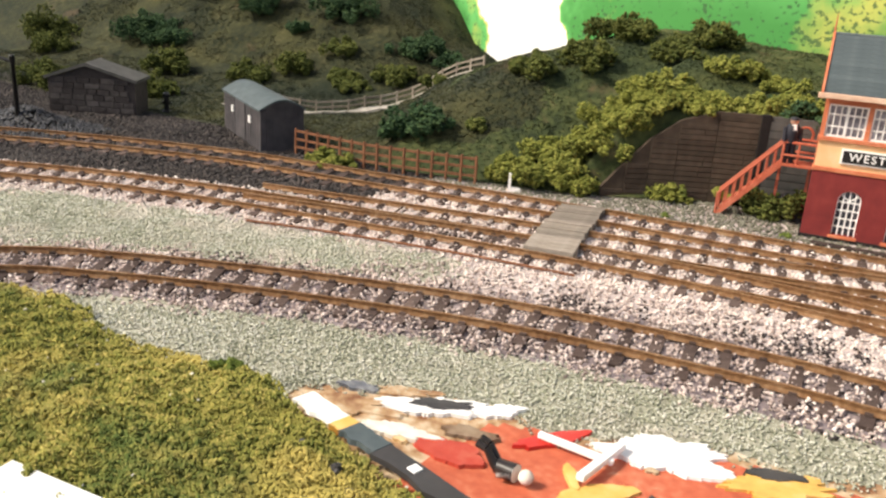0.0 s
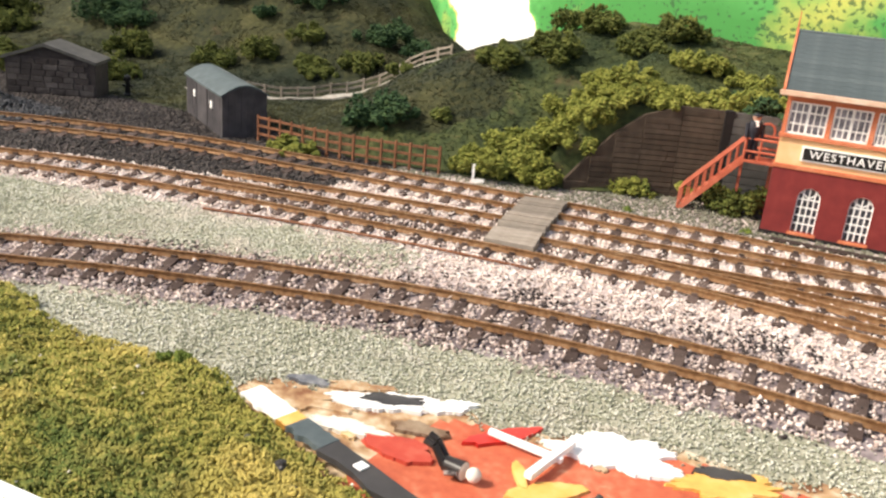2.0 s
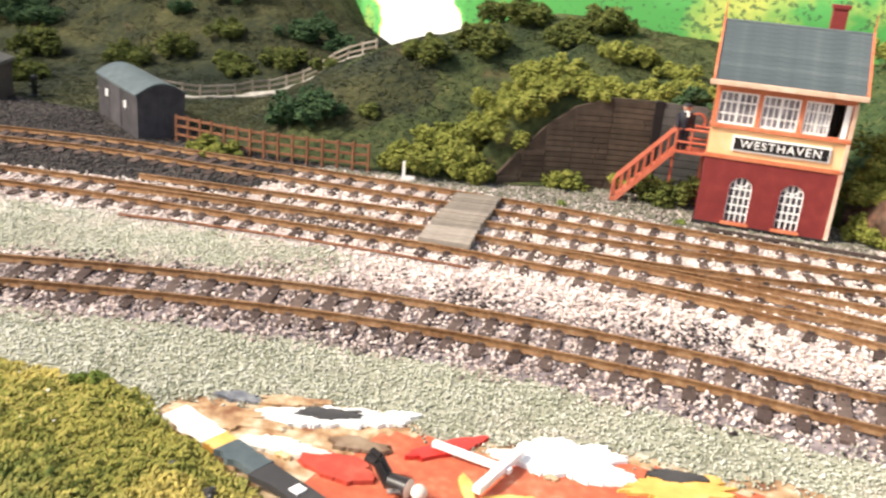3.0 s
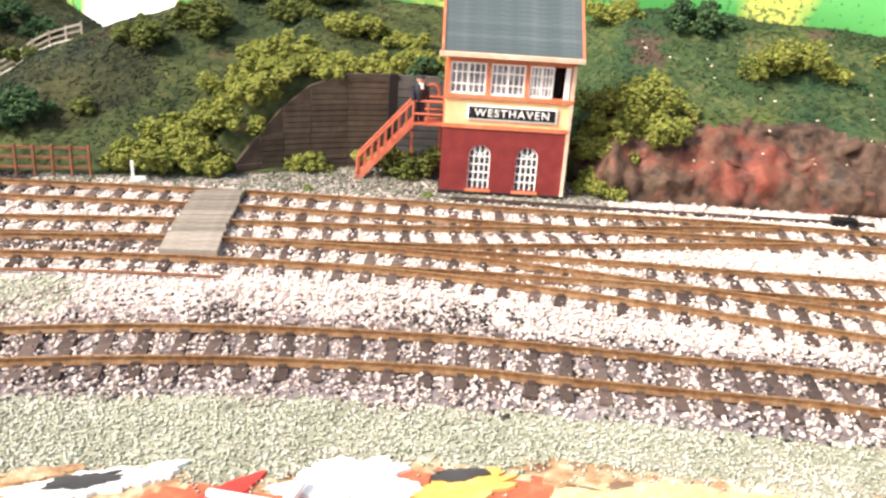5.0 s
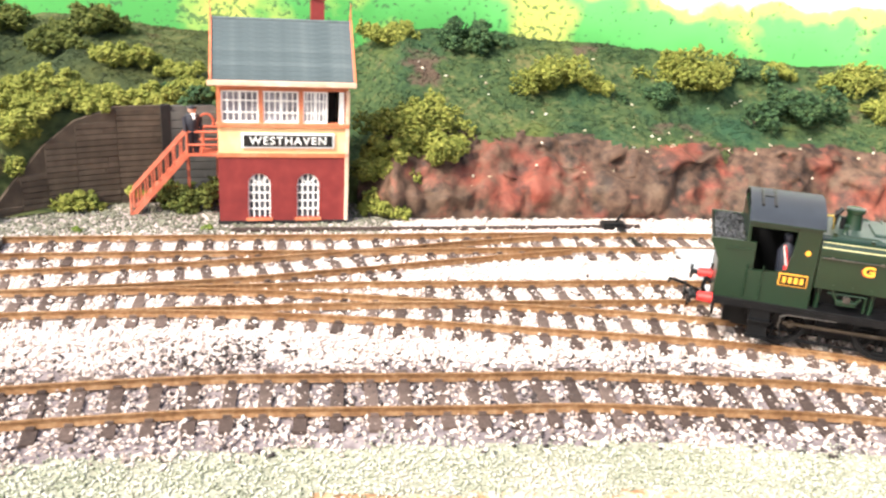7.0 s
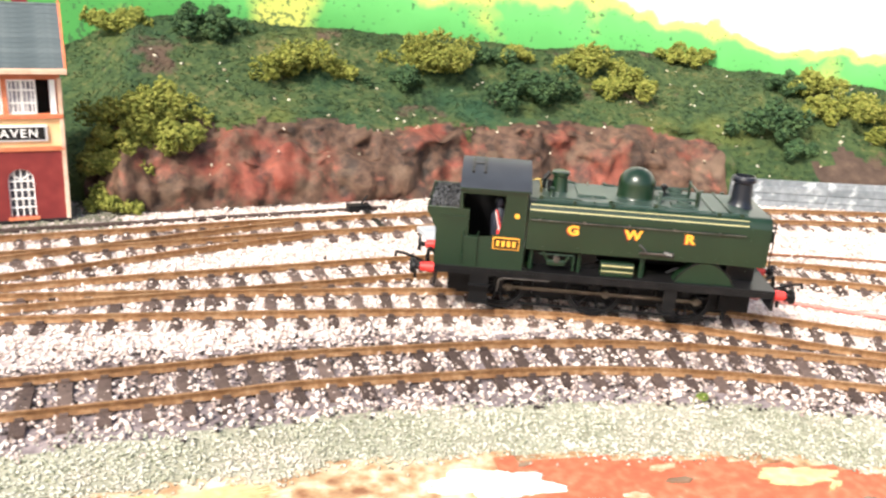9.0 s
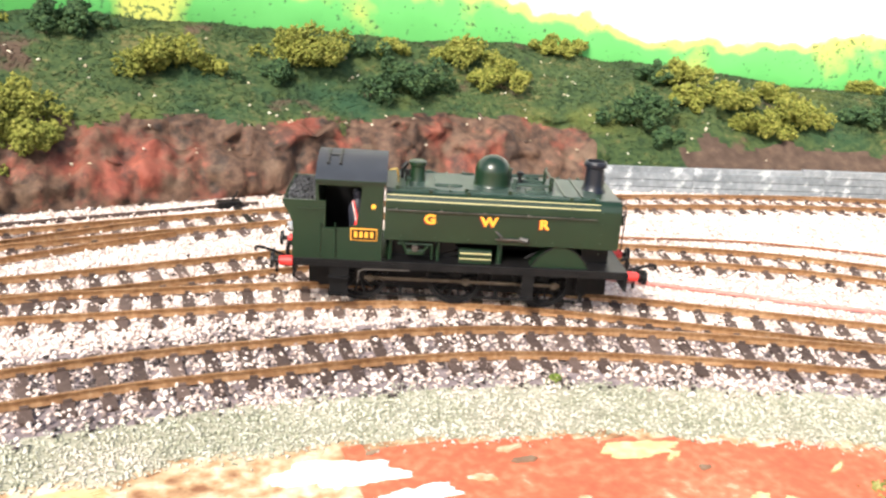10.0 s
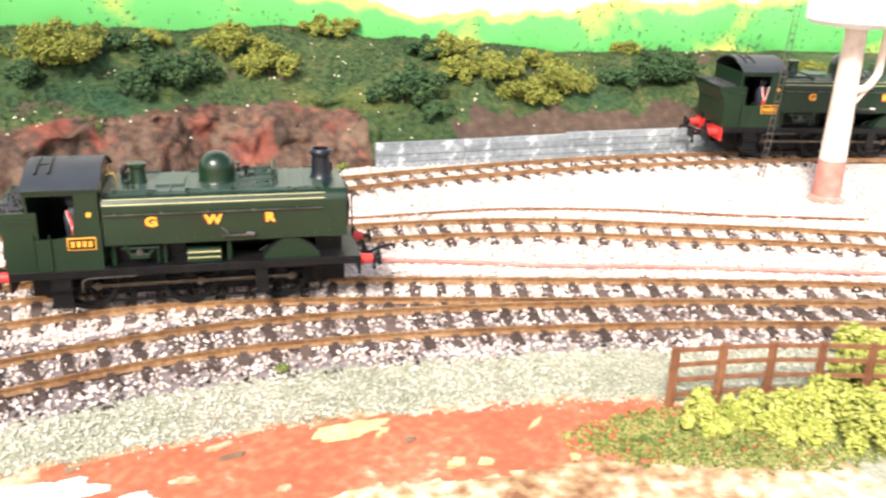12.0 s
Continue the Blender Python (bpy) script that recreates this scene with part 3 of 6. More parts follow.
def sleeper_mesh(length=31.0):
    bm = B()
    box(bm, -1.75, 1.75, -length / 2, length / 2, -4.2, -2.35, 0.15)
    for s in (-1, 1):
        for k in (-1, 1):
            box(bm, -1.0, 1.0, s * 8.75 + k * 0.75 - 0.55, s * 8.75 + k * 0.75 + 0.55, -2.45, -1.55)
    bm.transform(Matrix.Scale(MM, 4))
    me = bpy.data.meshes.new("sleeper")
    bm.to_mesh(me)
    bm.free()
    me.materials.append(M_SLEEPER)
    return me


SLEEPER = sleeper_mesh()


def track(line, label, skip=None, spacing=9.2, dz=0.0, rails=(1, -1), twist=0.0):
    t = thing("track", Matrix.Identity(4), label, "railway track", "model railway tracks")
    for s in rails:
        part("rail", rail_mesh(line, s * 8.75), M_RAIL, t, smooth=True).location.z = dz * MM
    rnd = random.Random(len(line) * 3 + int(line[0][0]))
    for p, h in resample(line, spacing):
        if p.x < -460 or p.x > 520 or (skip and skip(p)):
            continue
        s = new("sleeper", SLEEPER)
        s.parent = t
        s.matrix_basis = at(p.x + rnd.uniform(-.4, .4), p.y + rnd.uniform(-.4, .4), dz, 0, 0, math.degrees(h) + rnd.uniform(-1.6, 1.6) + twist)
    return t


def near_line(line, p, d):
    return far_from(line, np.array([(p.x, p.y)]))[0] < d


track(NEAR, "curved model track with brown rails and dark sleepers")
track(MAIN, "main model track with rusty brown rails in pale ballast", skip=lambda p: near_line(NEAR, p, 14), dz=-0.06)
track(LOOP, "diverging model track leaving the main line at a turnout", skip=lambda p: near_line(MAIN, p, 14), dz=-0.12)
track(BACK, "back model track running below the rock cutting", skip=lambda p: False)
track(CROSSOVER, "crossover track between main line and back line", skip=lambda p: near_line(MAIN, p, 13) or near_line(BACK, p, 15) or near_line(LOOP, p, 14), dz=-0.2)

# ---- loose ballast and turf ----
def grains(name, pts, size, mat, label, category, rnd, flat=0.75, coarse=False):
    """Many small chips as one mesh; pts: array of x, y, z in millimetres."""
    n = len(pts)
    base = np.array([(1, 0, 0), (-1, 0, 0), (0, 1, 0), (0, -1, 0), (0, 0, 1), (0, 0, -1)], float)
    tri = np.array([(0, 2, 4), (2, 1, 4), (1, 3, 4), (3, 0, 4), (2, 0, 5), (1, 2, 5), (3, 1, 5), (0, 3, 5)])
    if coarse:
        base = np.array([(0.9, 0, -0.4), (-0.5, 0.8, -0.4), (-0.5, -0.8, -0.4), (0, 0, 1)], float) * 1.15
        tri = np.array([(0, 1, 3), (1, 2, 3), (2, 0, 3), (0, 2, 1)])
    nv, nf = len(base), len(tri)
    ang = rnd.uniform(0, 2 * np.pi, n)
    s = size * rnd.uniform(0.55, 1.25, (n, 1)) * rnd.uniform(0.75, 1.25, (n, 3))
    s[:, 2] *= flat
    v = base[None] * s[:, None, :] * rnd.uniform(0.7, 1.2, (n, nv, 1))
    tilt = rnd.uniform(-0.6, 0.6, (n, 1))
    z = v[:, :, 2] + tilt * v[:, :, 0]
    c, sn = np.cos(ang)[:, None], np.sin(ang)[:, None]
    x = v[:, :, 0] * c - v[:, :, 1] * sn
    y = v[:, :, 0] * sn + v[:, :, 1] * c
    w = (np.stack([x, y, z], -1) + pts[:, None, :]) * MM
    f = (tri[None] + (np.arange(n) * nv)[:, None, None]).reshape(-1, 3)
    me = bpy.data.meshes.new(name)
    me.vertices.add(n * nv)
    me.vertices.foreach_set("co", w.reshape(-1))
    me.loops.add(len(f) * 3)
    me.loops.foreach_set("vertex_index", f.reshape(-1).astype(np.int32))
    me.polygons.add(len(f))
    me.polygons.foreach_set("loop_start", np.arange(0, len(f) * 3, 3, dtype=np.int32))
    me.update(calc_edges=True)
    me.validate()
    me.materials.append(mat)
    return tagged(new(name, me), label, category, kind="stuff")


RND = np.random.default_rng(4)


def scatter(n, x0, x1, y0, y1):
    return np.stack([RND.uniform(x0, x1, n), RND.uniform(y0, y1, n)], -1)


def place(p, z, lift=0.0):
    return np.column_stack([p, [z(a, b) + lift for a, b in p]])


def ballast_beds():
    p = scatter(225000, -500, 520, 92, 412)
    toe = np.array([y_on(TOE, x) for x in p[:, 0]])
    dn = far_from(NEAR, p)
    dm = np.minimum(np.minimum(far_from(MAIN, p), far_from(LOOP, p)), np.minimum(far_from(BACK, p), far_from(CROSSOVER, p)))
    near_y = np.array([y_on(NEAR, x) for x in p[:, 0]])
    wob = np.array([lump(x, y, 16, 21) for x, y in p]) * 7 + RND.normal(0, 2.5, len(p))
    inside = (p[:, 1] < toe + 1)
    far_left = (p[:, 0] < -225) & (p[:, 1] > np.array([y_on(MAIN, x) for x in p[:, 0]]) + 22)
    main_y = np.array([y_on(MAIN, x) for x in p[:, 0]])
    grey = (dn < 22 + wob) | ((p[:, 0] < -40) & (p[:, 0] > -175) & (dn < 40 + wob) & (p[:, 1] > near_y) & (wob < 1.5))
    back_y = np.array([y_on(BACK, x) for x in p[:, 0]])
    behind = inside & (p[:, 0] < 4) & (p[:, 1] > back_y + 17 + wob)
    pale = inside & ~behind & ~grey & (p[:, 1] > near_y) & ((dm < np.where((p[:, 0] < -150) & (p[:, 1] < main_y), 21, 31) + wob) | (p[:, 0] > -150 + 2 * wob)) & ~far_left
    turf = inside & ~grey & ~pale & (p[:, 1] > near_y) & (p[:, 0] < -60) & (dm > 14) & ~far_left & (p[:, 1] < np.array([y_on(MAIN, x) for x in p[:, 0]]))
    g_ = np.array([max(grassy(x, y), painted(x, y)) for x, y in p]) + RND.normal(0, 2.0, len(p)) - 1.5
    turf |= (p[:, 1] < near_y) & ~grey & (g_ < 0) & (near_y - p[:, 1] < 75)
    dirty = inside & far_left
    yard = behind & ~far_left
    right = p[:, 0] > -30
    top = -3.0
    a = p[pale | (grey & right & (wob > -2) & (RND.uniform(0, 1, len(p)) < 0.62))]
    grains("ballast", np.column_stack([a, top + RND.uniform(-0.3, 0.25, len(a)) + 0.75 * (RND.uniform(0, 1, len(a)) < 0.1)]), 0.72, M_BALLAST, "pale pinkish stone ballast round the tracks", "ballast", RND)
    b = p[grey & ~(right & (RND.uniform(0, 1, len(p)) < 0.5))]
    grains("grey_ballast", np.column_stack([b, top + RND.uniform(-0.3, 0.3, len(b)) + 0.75 * (RND.uniform(0, 1, len(b)) < 0.1)]), 0.76, M_GREY, "mauve grey ballast round the near track", "ballast", RND)
    more = np.concatenate([scatter(95000, -330, 330, 95, 226), scatter(26000, -420, -110, 120, 262)])
    ny_, my_ = (np.array([y_on(line, x) for x in more[:, 0]]) for line in (NEAR, MAIN))
    dn_, w_ = far_from(NEAR, more), RND.normal(0, 2.5, len(more))
    low = (more[:, 1] < ny_) & (dn_ > 24 + w_) & (ny_ - more[:, 1] < 75) & (np.array([max(grassy(x, y), painted(x, y)) for x, y in more]) < 1.5 + w_)
    high = (more[:, 1] > ny_) & (dn_ > 22 + w_) & (my_ - more[:, 1] > 23 + w_) & (more[:, 0] < -150 + 5 * w_)
    c = np.concatenate([p[turf], more[low | high]])
    grains("turf", place(c, ground_z, 0.4), 0.5, M_TURF, "pale grey-green scatter turf beside the track", "turf", RND, coarse=True)
    y = p[yard]
    grains("yard_soil", np.column_stack([y, top + RND.uniform(-0.3, 0.3, len(y))]), 0.75, M_YARD, "grey-brown trodden soil below the retaining wall", "soil", RND, coarse=True)
    # dark chips among the pale ones: patches by the near track, and single chips towards its far end
    q = scatter(95000, -230, 330, 110, 330)
    near_q, main_q = far_from(NEAR, q), np.minimum(far_from(MAIN, q), far_from(LOOP, q))
    heap = np.exp(-((q[:, 0] + 110) / 17) ** 2 - ((q[:, 1] - 236) / 6) ** 2) + 0.8 * np.exp(-((q[:, 0] + 36) / 26) ** 2 - ((q[:, 1] - 251) / 8) ** 2) + 0.5 * np.exp(-((q[:, 0] - 40) / 30) ** 2 - ((q[:, 1] - 240) / 7) ** 2)
    few = np.where(q[:, 0] > -20, 0.3, 0.14) * np.clip((30 - near_q) / 8, 0, 1) + 0.1 * np.clip((22 - main_q) / 8, 0, 1) * (q[:, 0] > 60)
    clump = np.array([max(0.05, 0.45 + 1.6 * lump(x, y, 7, 51)) for x, y in q])
    q = q[(RND.uniform(0, 1, len(q)) < (2.3 * heap + 0.8 * few) * clump) & (q[:, 1] > np.array([y_on(NEAR, x) for x in q[:, 0]]) - 26)]
    grains("dark_chips", np.column_stack([q, top + RND.uniform(-0.1, 0.5, len(q))]), 0.72, M_SPECK, "dark brown ballast chips among the paler stones", "ballast", RND)
    d = np.concatenate([p[dirty], scatter(16000, -660, -500, 250, 420)])
    grains("ash_ballast", np.column_stack([d, top + RND.uniform(-0.3, 0.3, len(d))]), 0.9, M_ASH, "dark ash ballast in the yard", "ballast", RND)


ballast_beds()


def grass_foam():
    p = scatter(150000, -330, -40, 20, 150)
    p = p[np.array([grassy(x, y) > 0 for x, y in p])]
    crumb = np.array([max(0.0, 0.7 + 1.3 * lump(x, y, 6.5, 61) + 1.5 * lump(x, y, 2.4, 62)) for x, y in p])
    p = place(p, ground_z, 0.3)
    p[:, 2] += crumb
    grains("grass", p, 0.52, M_GRASS, "olive green foam grass on a mound", "grass", RND, flat=1.0, coarse=True)
    p = scatter(190000, -700, 580, 300, 640)
    d = np.array([y - y_on(TOE, x) for x, y in p])
    lim = np.array([22 + 15 * lump(x, y, 34, 11) + 7 * lump(x, y, 9, 12) if -12 < x < 284 else 18 + 8 * lump(x, y, 20, 13) if 330 < x < 520 else 3 for x, y in p])
    p = p[(d > lim) & (d < 330)]
    left = np.array([x < -70 + 30 * lump(x, y, 30, 34) for x, y in p])
    grains("hill_grass", place(p[~left], hill_z, 0.25), 0.72, M_HILL, "dark green scatter grass over the hillside", "grass", RND, flat=0.6, coarse=True)
    far = left & np.array([x < -240 + 70 * lump(x, y, 45, 44) for x, y in p])
    grains("bank_grass", place(p[left & ~far], hill_z, 0.25), 0.75, M_BANK, "light olive scatter grass above the retaining wall", "grass", RND, flat=0.6, coarse=True)
    grains("olive_grass", place(p[far], hill_z, 0.25), 0.8, M_OLIVE, "olive brown scatter grass over the far hillside", "grass", RND, flat=0.6, coarse=True)


grass_foam()

# ---- writing ----
def letters(body, size, mat, parent, m, depth=0.12, name="lettering", weight=0.045, gap=1.0):
    cu = bpy.data.curves.new(name, "FONT")
    cu.space_character = gap
    cu.body, cu.size, cu.extrude, cu.align_x, cu.align_y = body, size * MM, depth * MM, "CENTER", "CENTER"
    cu.offset = weight * size * MM
    tmp = bpy.data.objects.new(name, cu)
    scene.collection.objects.link(tmp)
    me = bpy.data.meshes.new_from_object(tmp.evaluated_get(bpy.context.evaluated_depsgraph_get()))
    bpy.data.objects.remove(tmp)
    me.materials.clear()
    me.materials.append(mat)
    ob = new(name, me)
    ob.parent = parent
    ob.matrix_basis = m
    return ob


# ---- signal box ----
def arch_outline(x0, x1, z0, z1, n=8):
    r = (x1 - x0) / 2
    c = (x0 + x1) / 2
    return [(x0, z0), (x1, z0)] + [(c + r * math.cos(math.pi * i / n), z1 - r + r * math.sin(math.pi * i / n)) for i in range(n + 1)]


def signal_box():
    W, D = 51.3, 34.0
    sb = thing("signal_box", at(-66.3, 368, -3, 0, 0, 10.2), "model signal box with maroon base, cream band and slate roof", "signal box")
    zb, zs, zw, ze, zr = 29.0, 41.0, 55.0, 58.5, 79.5
    # lower wall with two arched openings in front
    wins = [(11.5, 20.2), (31.0, 39.8)]
    z0, z1 = 2.5, 21.0
    outline = [(0, 0)]
    for a, b in wins:
        r, c = (b - a) / 2, (a + b) / 2
        outline += [(a, 0)] + [(c - r * math.cos(math.pi * k / 12), z1 - r + r * math.sin(math.pi * k / 12)) for k in range(13)] + [(b, 0)]
        part("window_apron", box(B(), a, b, 0.1, 3, 0, z0), M_BRICK, sb)
    outline += [(W, 0), (W, zb), (0, zb)]
    bm = prism(B(), outline, 0, 3, "y")
    part("front_wall", bm, M_BRICK, sb)
    part("side_wall", box(B(), 0, 3, 3, D, 0, zb), M_BRICK, sb)
    part("side_wall", box(B(), W - 3, W, 3, D, 0, zb), M_BRICK, sb)
    part("back_wall", box(B(), 3, W - 3, D - 3, D, 0, zr - 25), M_BRICK, sb)
    part("plinth", box(B(), -0.6, W + 0.6, -0.6, D + 0.6, -1.5, 1.2, 0.3), M_DARK, sb)
    # solid near-black block stands in for the shade inside the room
    part("room_shade_block", box(B(), 4, W - 4, 8, D - 4, 1.5, zw), M_DARK, sb)
    for a, b in wins:
        w = part("arched_window", prism(B(), arch_outline(a + 0.2, b - 0.2, z0 + .2, z1 - .2), 1.9, 2.3, "y"), M_DIMGLASS, sb, "arched window with white glazing bars")
        bm = B()
        for k in range(1, 4):
            x = a + (b - a) * k / 4
            box(bm, x - 0.28, x + 0.28, 0.9, 1.7, z0, z1 - (1.0 if k != 2 else 0.4))
        for k in range(1, 5):
            z = z0 + 3.4 * k
            box(bm, a, b, 1.0, 1.6, z - 0.26, z + 0.26)
        part("glazing_bar", bm, M_WHITE, w)
        bm = B()
        r, c = (b - a) / 2, (a + b) / 2
        arc = [(a, z0)] + [(c - r * math.cos(math.pi * k / 10), z1 - r + r * math.sin(math.pi * k / 10)) for k in range(11)] + [(b, z0)]
        for (xa, za), (xb, zb_) in zip(arc, arc[1:]):
            cyl(bm, (xa, 1.2, za), (xb, 1.2, zb_), 0.42, seg=6)
        for k in (-1, 0, 1):
            cyl(bm, (c, 1.2, z1 - r), (c + 0.8 * r * k, 1.2, z1 - (0.1 if k == 0 else 0.42 * r)), 0.28, seg=6)
        part("window_frame", bm, M_WHITE, w)
        part("sill", box(B(), a - 1, b + 1, -0.9, 1.5, z0 - 1.3, z0 - 0.1, 0.2), M_ORANGE, w)
    # cream band and name board
    part("band", box(B(), 0.3, W - 0.3, 0.5, 3, zb, zs), M_CREAM, sb)
    bm = B()
    box(bm, -0.5, W + 0.5, -0.5, 3, zb - 1.2, zb + 0.5, 0.2)
    box(bm, -0.5, W + 0.5, -0.7, 3, zs - 1, zs + 0.6, 0.2)
    part("band_moulding", bm, M_ORANGE, sb)
    nb = part("name_board", box(B(), 9.2, 45.8, -0.4, 0.5, zb + 2.6, zb + 8.6, 0.15), M_WHITE, sb, "black name board with white letters")
    part("board_face", box(B(), 10.0, 45.0, -0.65, -0.35, zb + 3.3, zb + 7.9), M_DARK, nb)
    letters("WESTHAVEN", 4.5, M_WHITE, nb, at(27.5, -0.75, zb + 5.55, 90, 0, 0) @ Matrix.Diagonal((1.0, 0.98, 1, 1)), weight=0.01, gap=1.22)
    # upper windows: three bays and a dark open one at the end
    bays = [(1.6, 16.0), (17.8, 31.6), (33.4, 43.0)]
    for a, b in bays:
        w = part("window", box(B(), a, b, 1.7, 2.0, zs, zw - 0.5), M_GLASS, sb, "signal box window with white bars")
        bm = B()
        for f in ((a, a + 0.7), (b - 0.7, b), ((a + b) / 2 - 0.55, (a + b) / 2 + 0.55)):
            box(bm, f[0], f[1], 0.7, 1.9, zs + .6, zw - .5)
        box(bm, a, b, 0.7, 1.9, zs + 0.6, zs + 1.3)
        box(bm, a, b, 0.7, 1.9, zw - 1.3, zw - 0.5)
        part("window_frame", bm, M_WHITE, w)
        bm = B()
        half = (b - a) / 2
        for h0 in (a, a + half):
            for k in range(1, 3):
                x = h0 + half * k / 3
                box(bm, x - 0.25, x + 0.25, 0.9, 1.6, zs + .6, zw - .5)
        for k in range(1, 3):
            z = zs + (zw - zs) * k / 3
            box(bm, a, b, 1.0, 1.6, z - 0.26, z + 0.26)
        part("glazing_bar", bm, M_WHITE, w)
    bm = B()
    for x0, x1 in ((0, 1.6), (16.0, 17.8), (31.6, 33.4)):
        box(bm, x0, x1, 0.2, 2.6, zs, zw)
    box(bm, 0, W, 0.2, 3, zw - 0.6, ze - 1.0)
    box(bm, 0, 1.6, 2.6, D, zs, zw)
    part("window_post", bm, M_ORANGE, sb)
    part("sliding_sash", box(B(), 47.6, 49.6, 0.5, 2.0, zs + .5, zw), M_WHITE, sb)
    bm = B()
    box(bm, W - 1.0, W + 0.5, -0.5, 1.6, 0, zw, 0.2)
    part("corner_post", bm, M_PINK, sb, "pale painted corner post")
    part("upper_side", box(B(), 0, 2, 3, D, zb, zs), M_ORANGE, sb)
    part("upper_side", box(B(), W - 2, W, 3, D, zb, zw), M_ORANGE, sb)
    # roof
    bm = B()
    prism(bm, [(-3.4, ze), (D / 2, zr), (D + 3.4, ze), (D + 3.4, ze - 1.2), (D / 2, zr - 1.4), (-3.4, ze - 1.2)], -1.6, W + 1.6, "x")
    roof = part("roof", bm, M_SLATE, sb, "blue-grey slate roof")
    run = math.hypot(D / 2 + 3.4, zr - ze)
    slope = math.degrees(math.atan2(zr - ze, D / 2 + 3.4))
    n = 13
    bm = B()
    box(bm, -1.6, W + 1.6, 0, run / n + 0.3, 0, 0.45)
    course = bpy.data.meshes.new("slate_course")
    bm.transform(Matrix.Scale(MM, 4))
    bm.to_mesh(course)
    bm.free()
    course.materials.append(M_SLATE)
    for i in range(n):
        s = i * run / n
        c = new("slate_course", course)
        c.parent = roof
        c.matrix_basis = at(0, -3.4 + s * math.cos(radians(slope)), ze + s * math.sin(radians(slope)) + 0.25, slope - 1.6, 0, 0)
    part("ridge", cyl(B(), (-1.8, D / 2, zr + 0.2), (W + 1.8, D / 2, zr + 0.2), 0.8, seg=10), M_SLATE, roof)
    bm = B()
    for x in (-2.4, W + 1.6):
        bm = B()
        prism(bm, [(-4.6, ze - 1.8), (-4.6, ze + 0.6), (D / 2, zr + 1.6), (D / 2, zr - 0.8)], x, x + 0.9, "x")
        prism(bm, [(D + 4.6, ze - 1.8), (D + 4.6, ze + 0.6), (D / 2, zr + 1.6), (D / 2, zr - 0.8)], x, x + 0.9, "x")
        cyl(bm, (x + 0.4, D / 2, zr), (x + 0.4, D / 2, zr + 8), 0.5, 0.15, seg=8)
        part("bargeboard", bm, M_ORANGE, roof)
    part("gutter", box(B(), -3.2, W + 2.6, -5.0, -3.2, ze - 1.6, ze + 0.4, 0.35), M_PINK, sb, "pale pink painted gutter")
    bm = B()
    box(bm, 37.5, 43, D / 2 + 3, D / 2 + 8, zr - 10, zr + 8.5, 0.2)
    box(bm, 36.9, 43.6, D / 2 + 2.4, D / 2 + 8.6, zr + 8.5, zr + 10, 0.2)
    part("chimney", bm, M_BRICK, sb)
    # landing and stair on the end wall
    st = thing("staircase", at(-66.3, 368, -3, 0, 0, 10.2), "terracotta wooden staircase with handrails beside the signal box", "staircase")
    zl = 26.0
    part("landing", box(B(), -12.7, -0.2, 12, 23, zl - 1, zl), M_STAIR, st)
    x0, x1 = -35.5, -12.5
    for y in (12.4, 22.4):
        part("stringer", prism(B(), [(x0 - 0.5, 0), (x0 + 2.0, 0), (x1 + 0.5, zl - 1.4), (x1 + 0.5, zl + 0.2), (x1 - 0.6, zl)], y, y + 0.8, "y"), M_STAIR, st)
        part("handrail", tube(B(), [(x0, y + .4, 9.0), (x1, y + .4, zl + 9.0), (-0.2, y + .4, zl + 9.0)], 0.55, 8), M_STAIR, st)
        part("lower_rail", tube(B(), [(x1, y + .4, zl + 3.6), (-0.2, y + .4, zl + 3.6)], 0.5, 8), M_STAIR, st)
        for k in range(9):
            x, z = x0 + (x1 - x0) * k / 8, zl * k / 8
            part("baluster", cyl(B(), (x, y + .4, z), (x, y + .4, z + 9.0), 0.36 if k % 8 else 0.6, seg=6), M_STAIR, st)
        part("baluster", cyl(B(), (-6.5, y + .4, zl), (-6.5, y + .4, zl + 9.0), 0.45, seg=6), M_STAIR, st)
    hoop = [(-5.2 + 3.0 * math.cos(math.pi * k / 10), 22.8, zl + 11.0 + 3.4 * math.sin(math.pi * k / 10)) for k in range(-2, 13)]
    part("hoop", tube(B(), hoop, 0.5, 7), M_STAIR, st, smooth=True)
    for k in range(1, 9):
        x, z = x0 + (x1 - x0) * k / 9, zl * k / 9
        part("tread", box(B(), x - 1.2, x + 1.8, 13.2, 22.4, z - 0.6, z, 0.1), M_STAIR, st)
    for x in (-13.5, -1.5):
        part("landing_post", box(B(), x, x + 1.1, 21.6, 22.7, -0.5, zl - 1), M_STAIR, st)


signal_box()


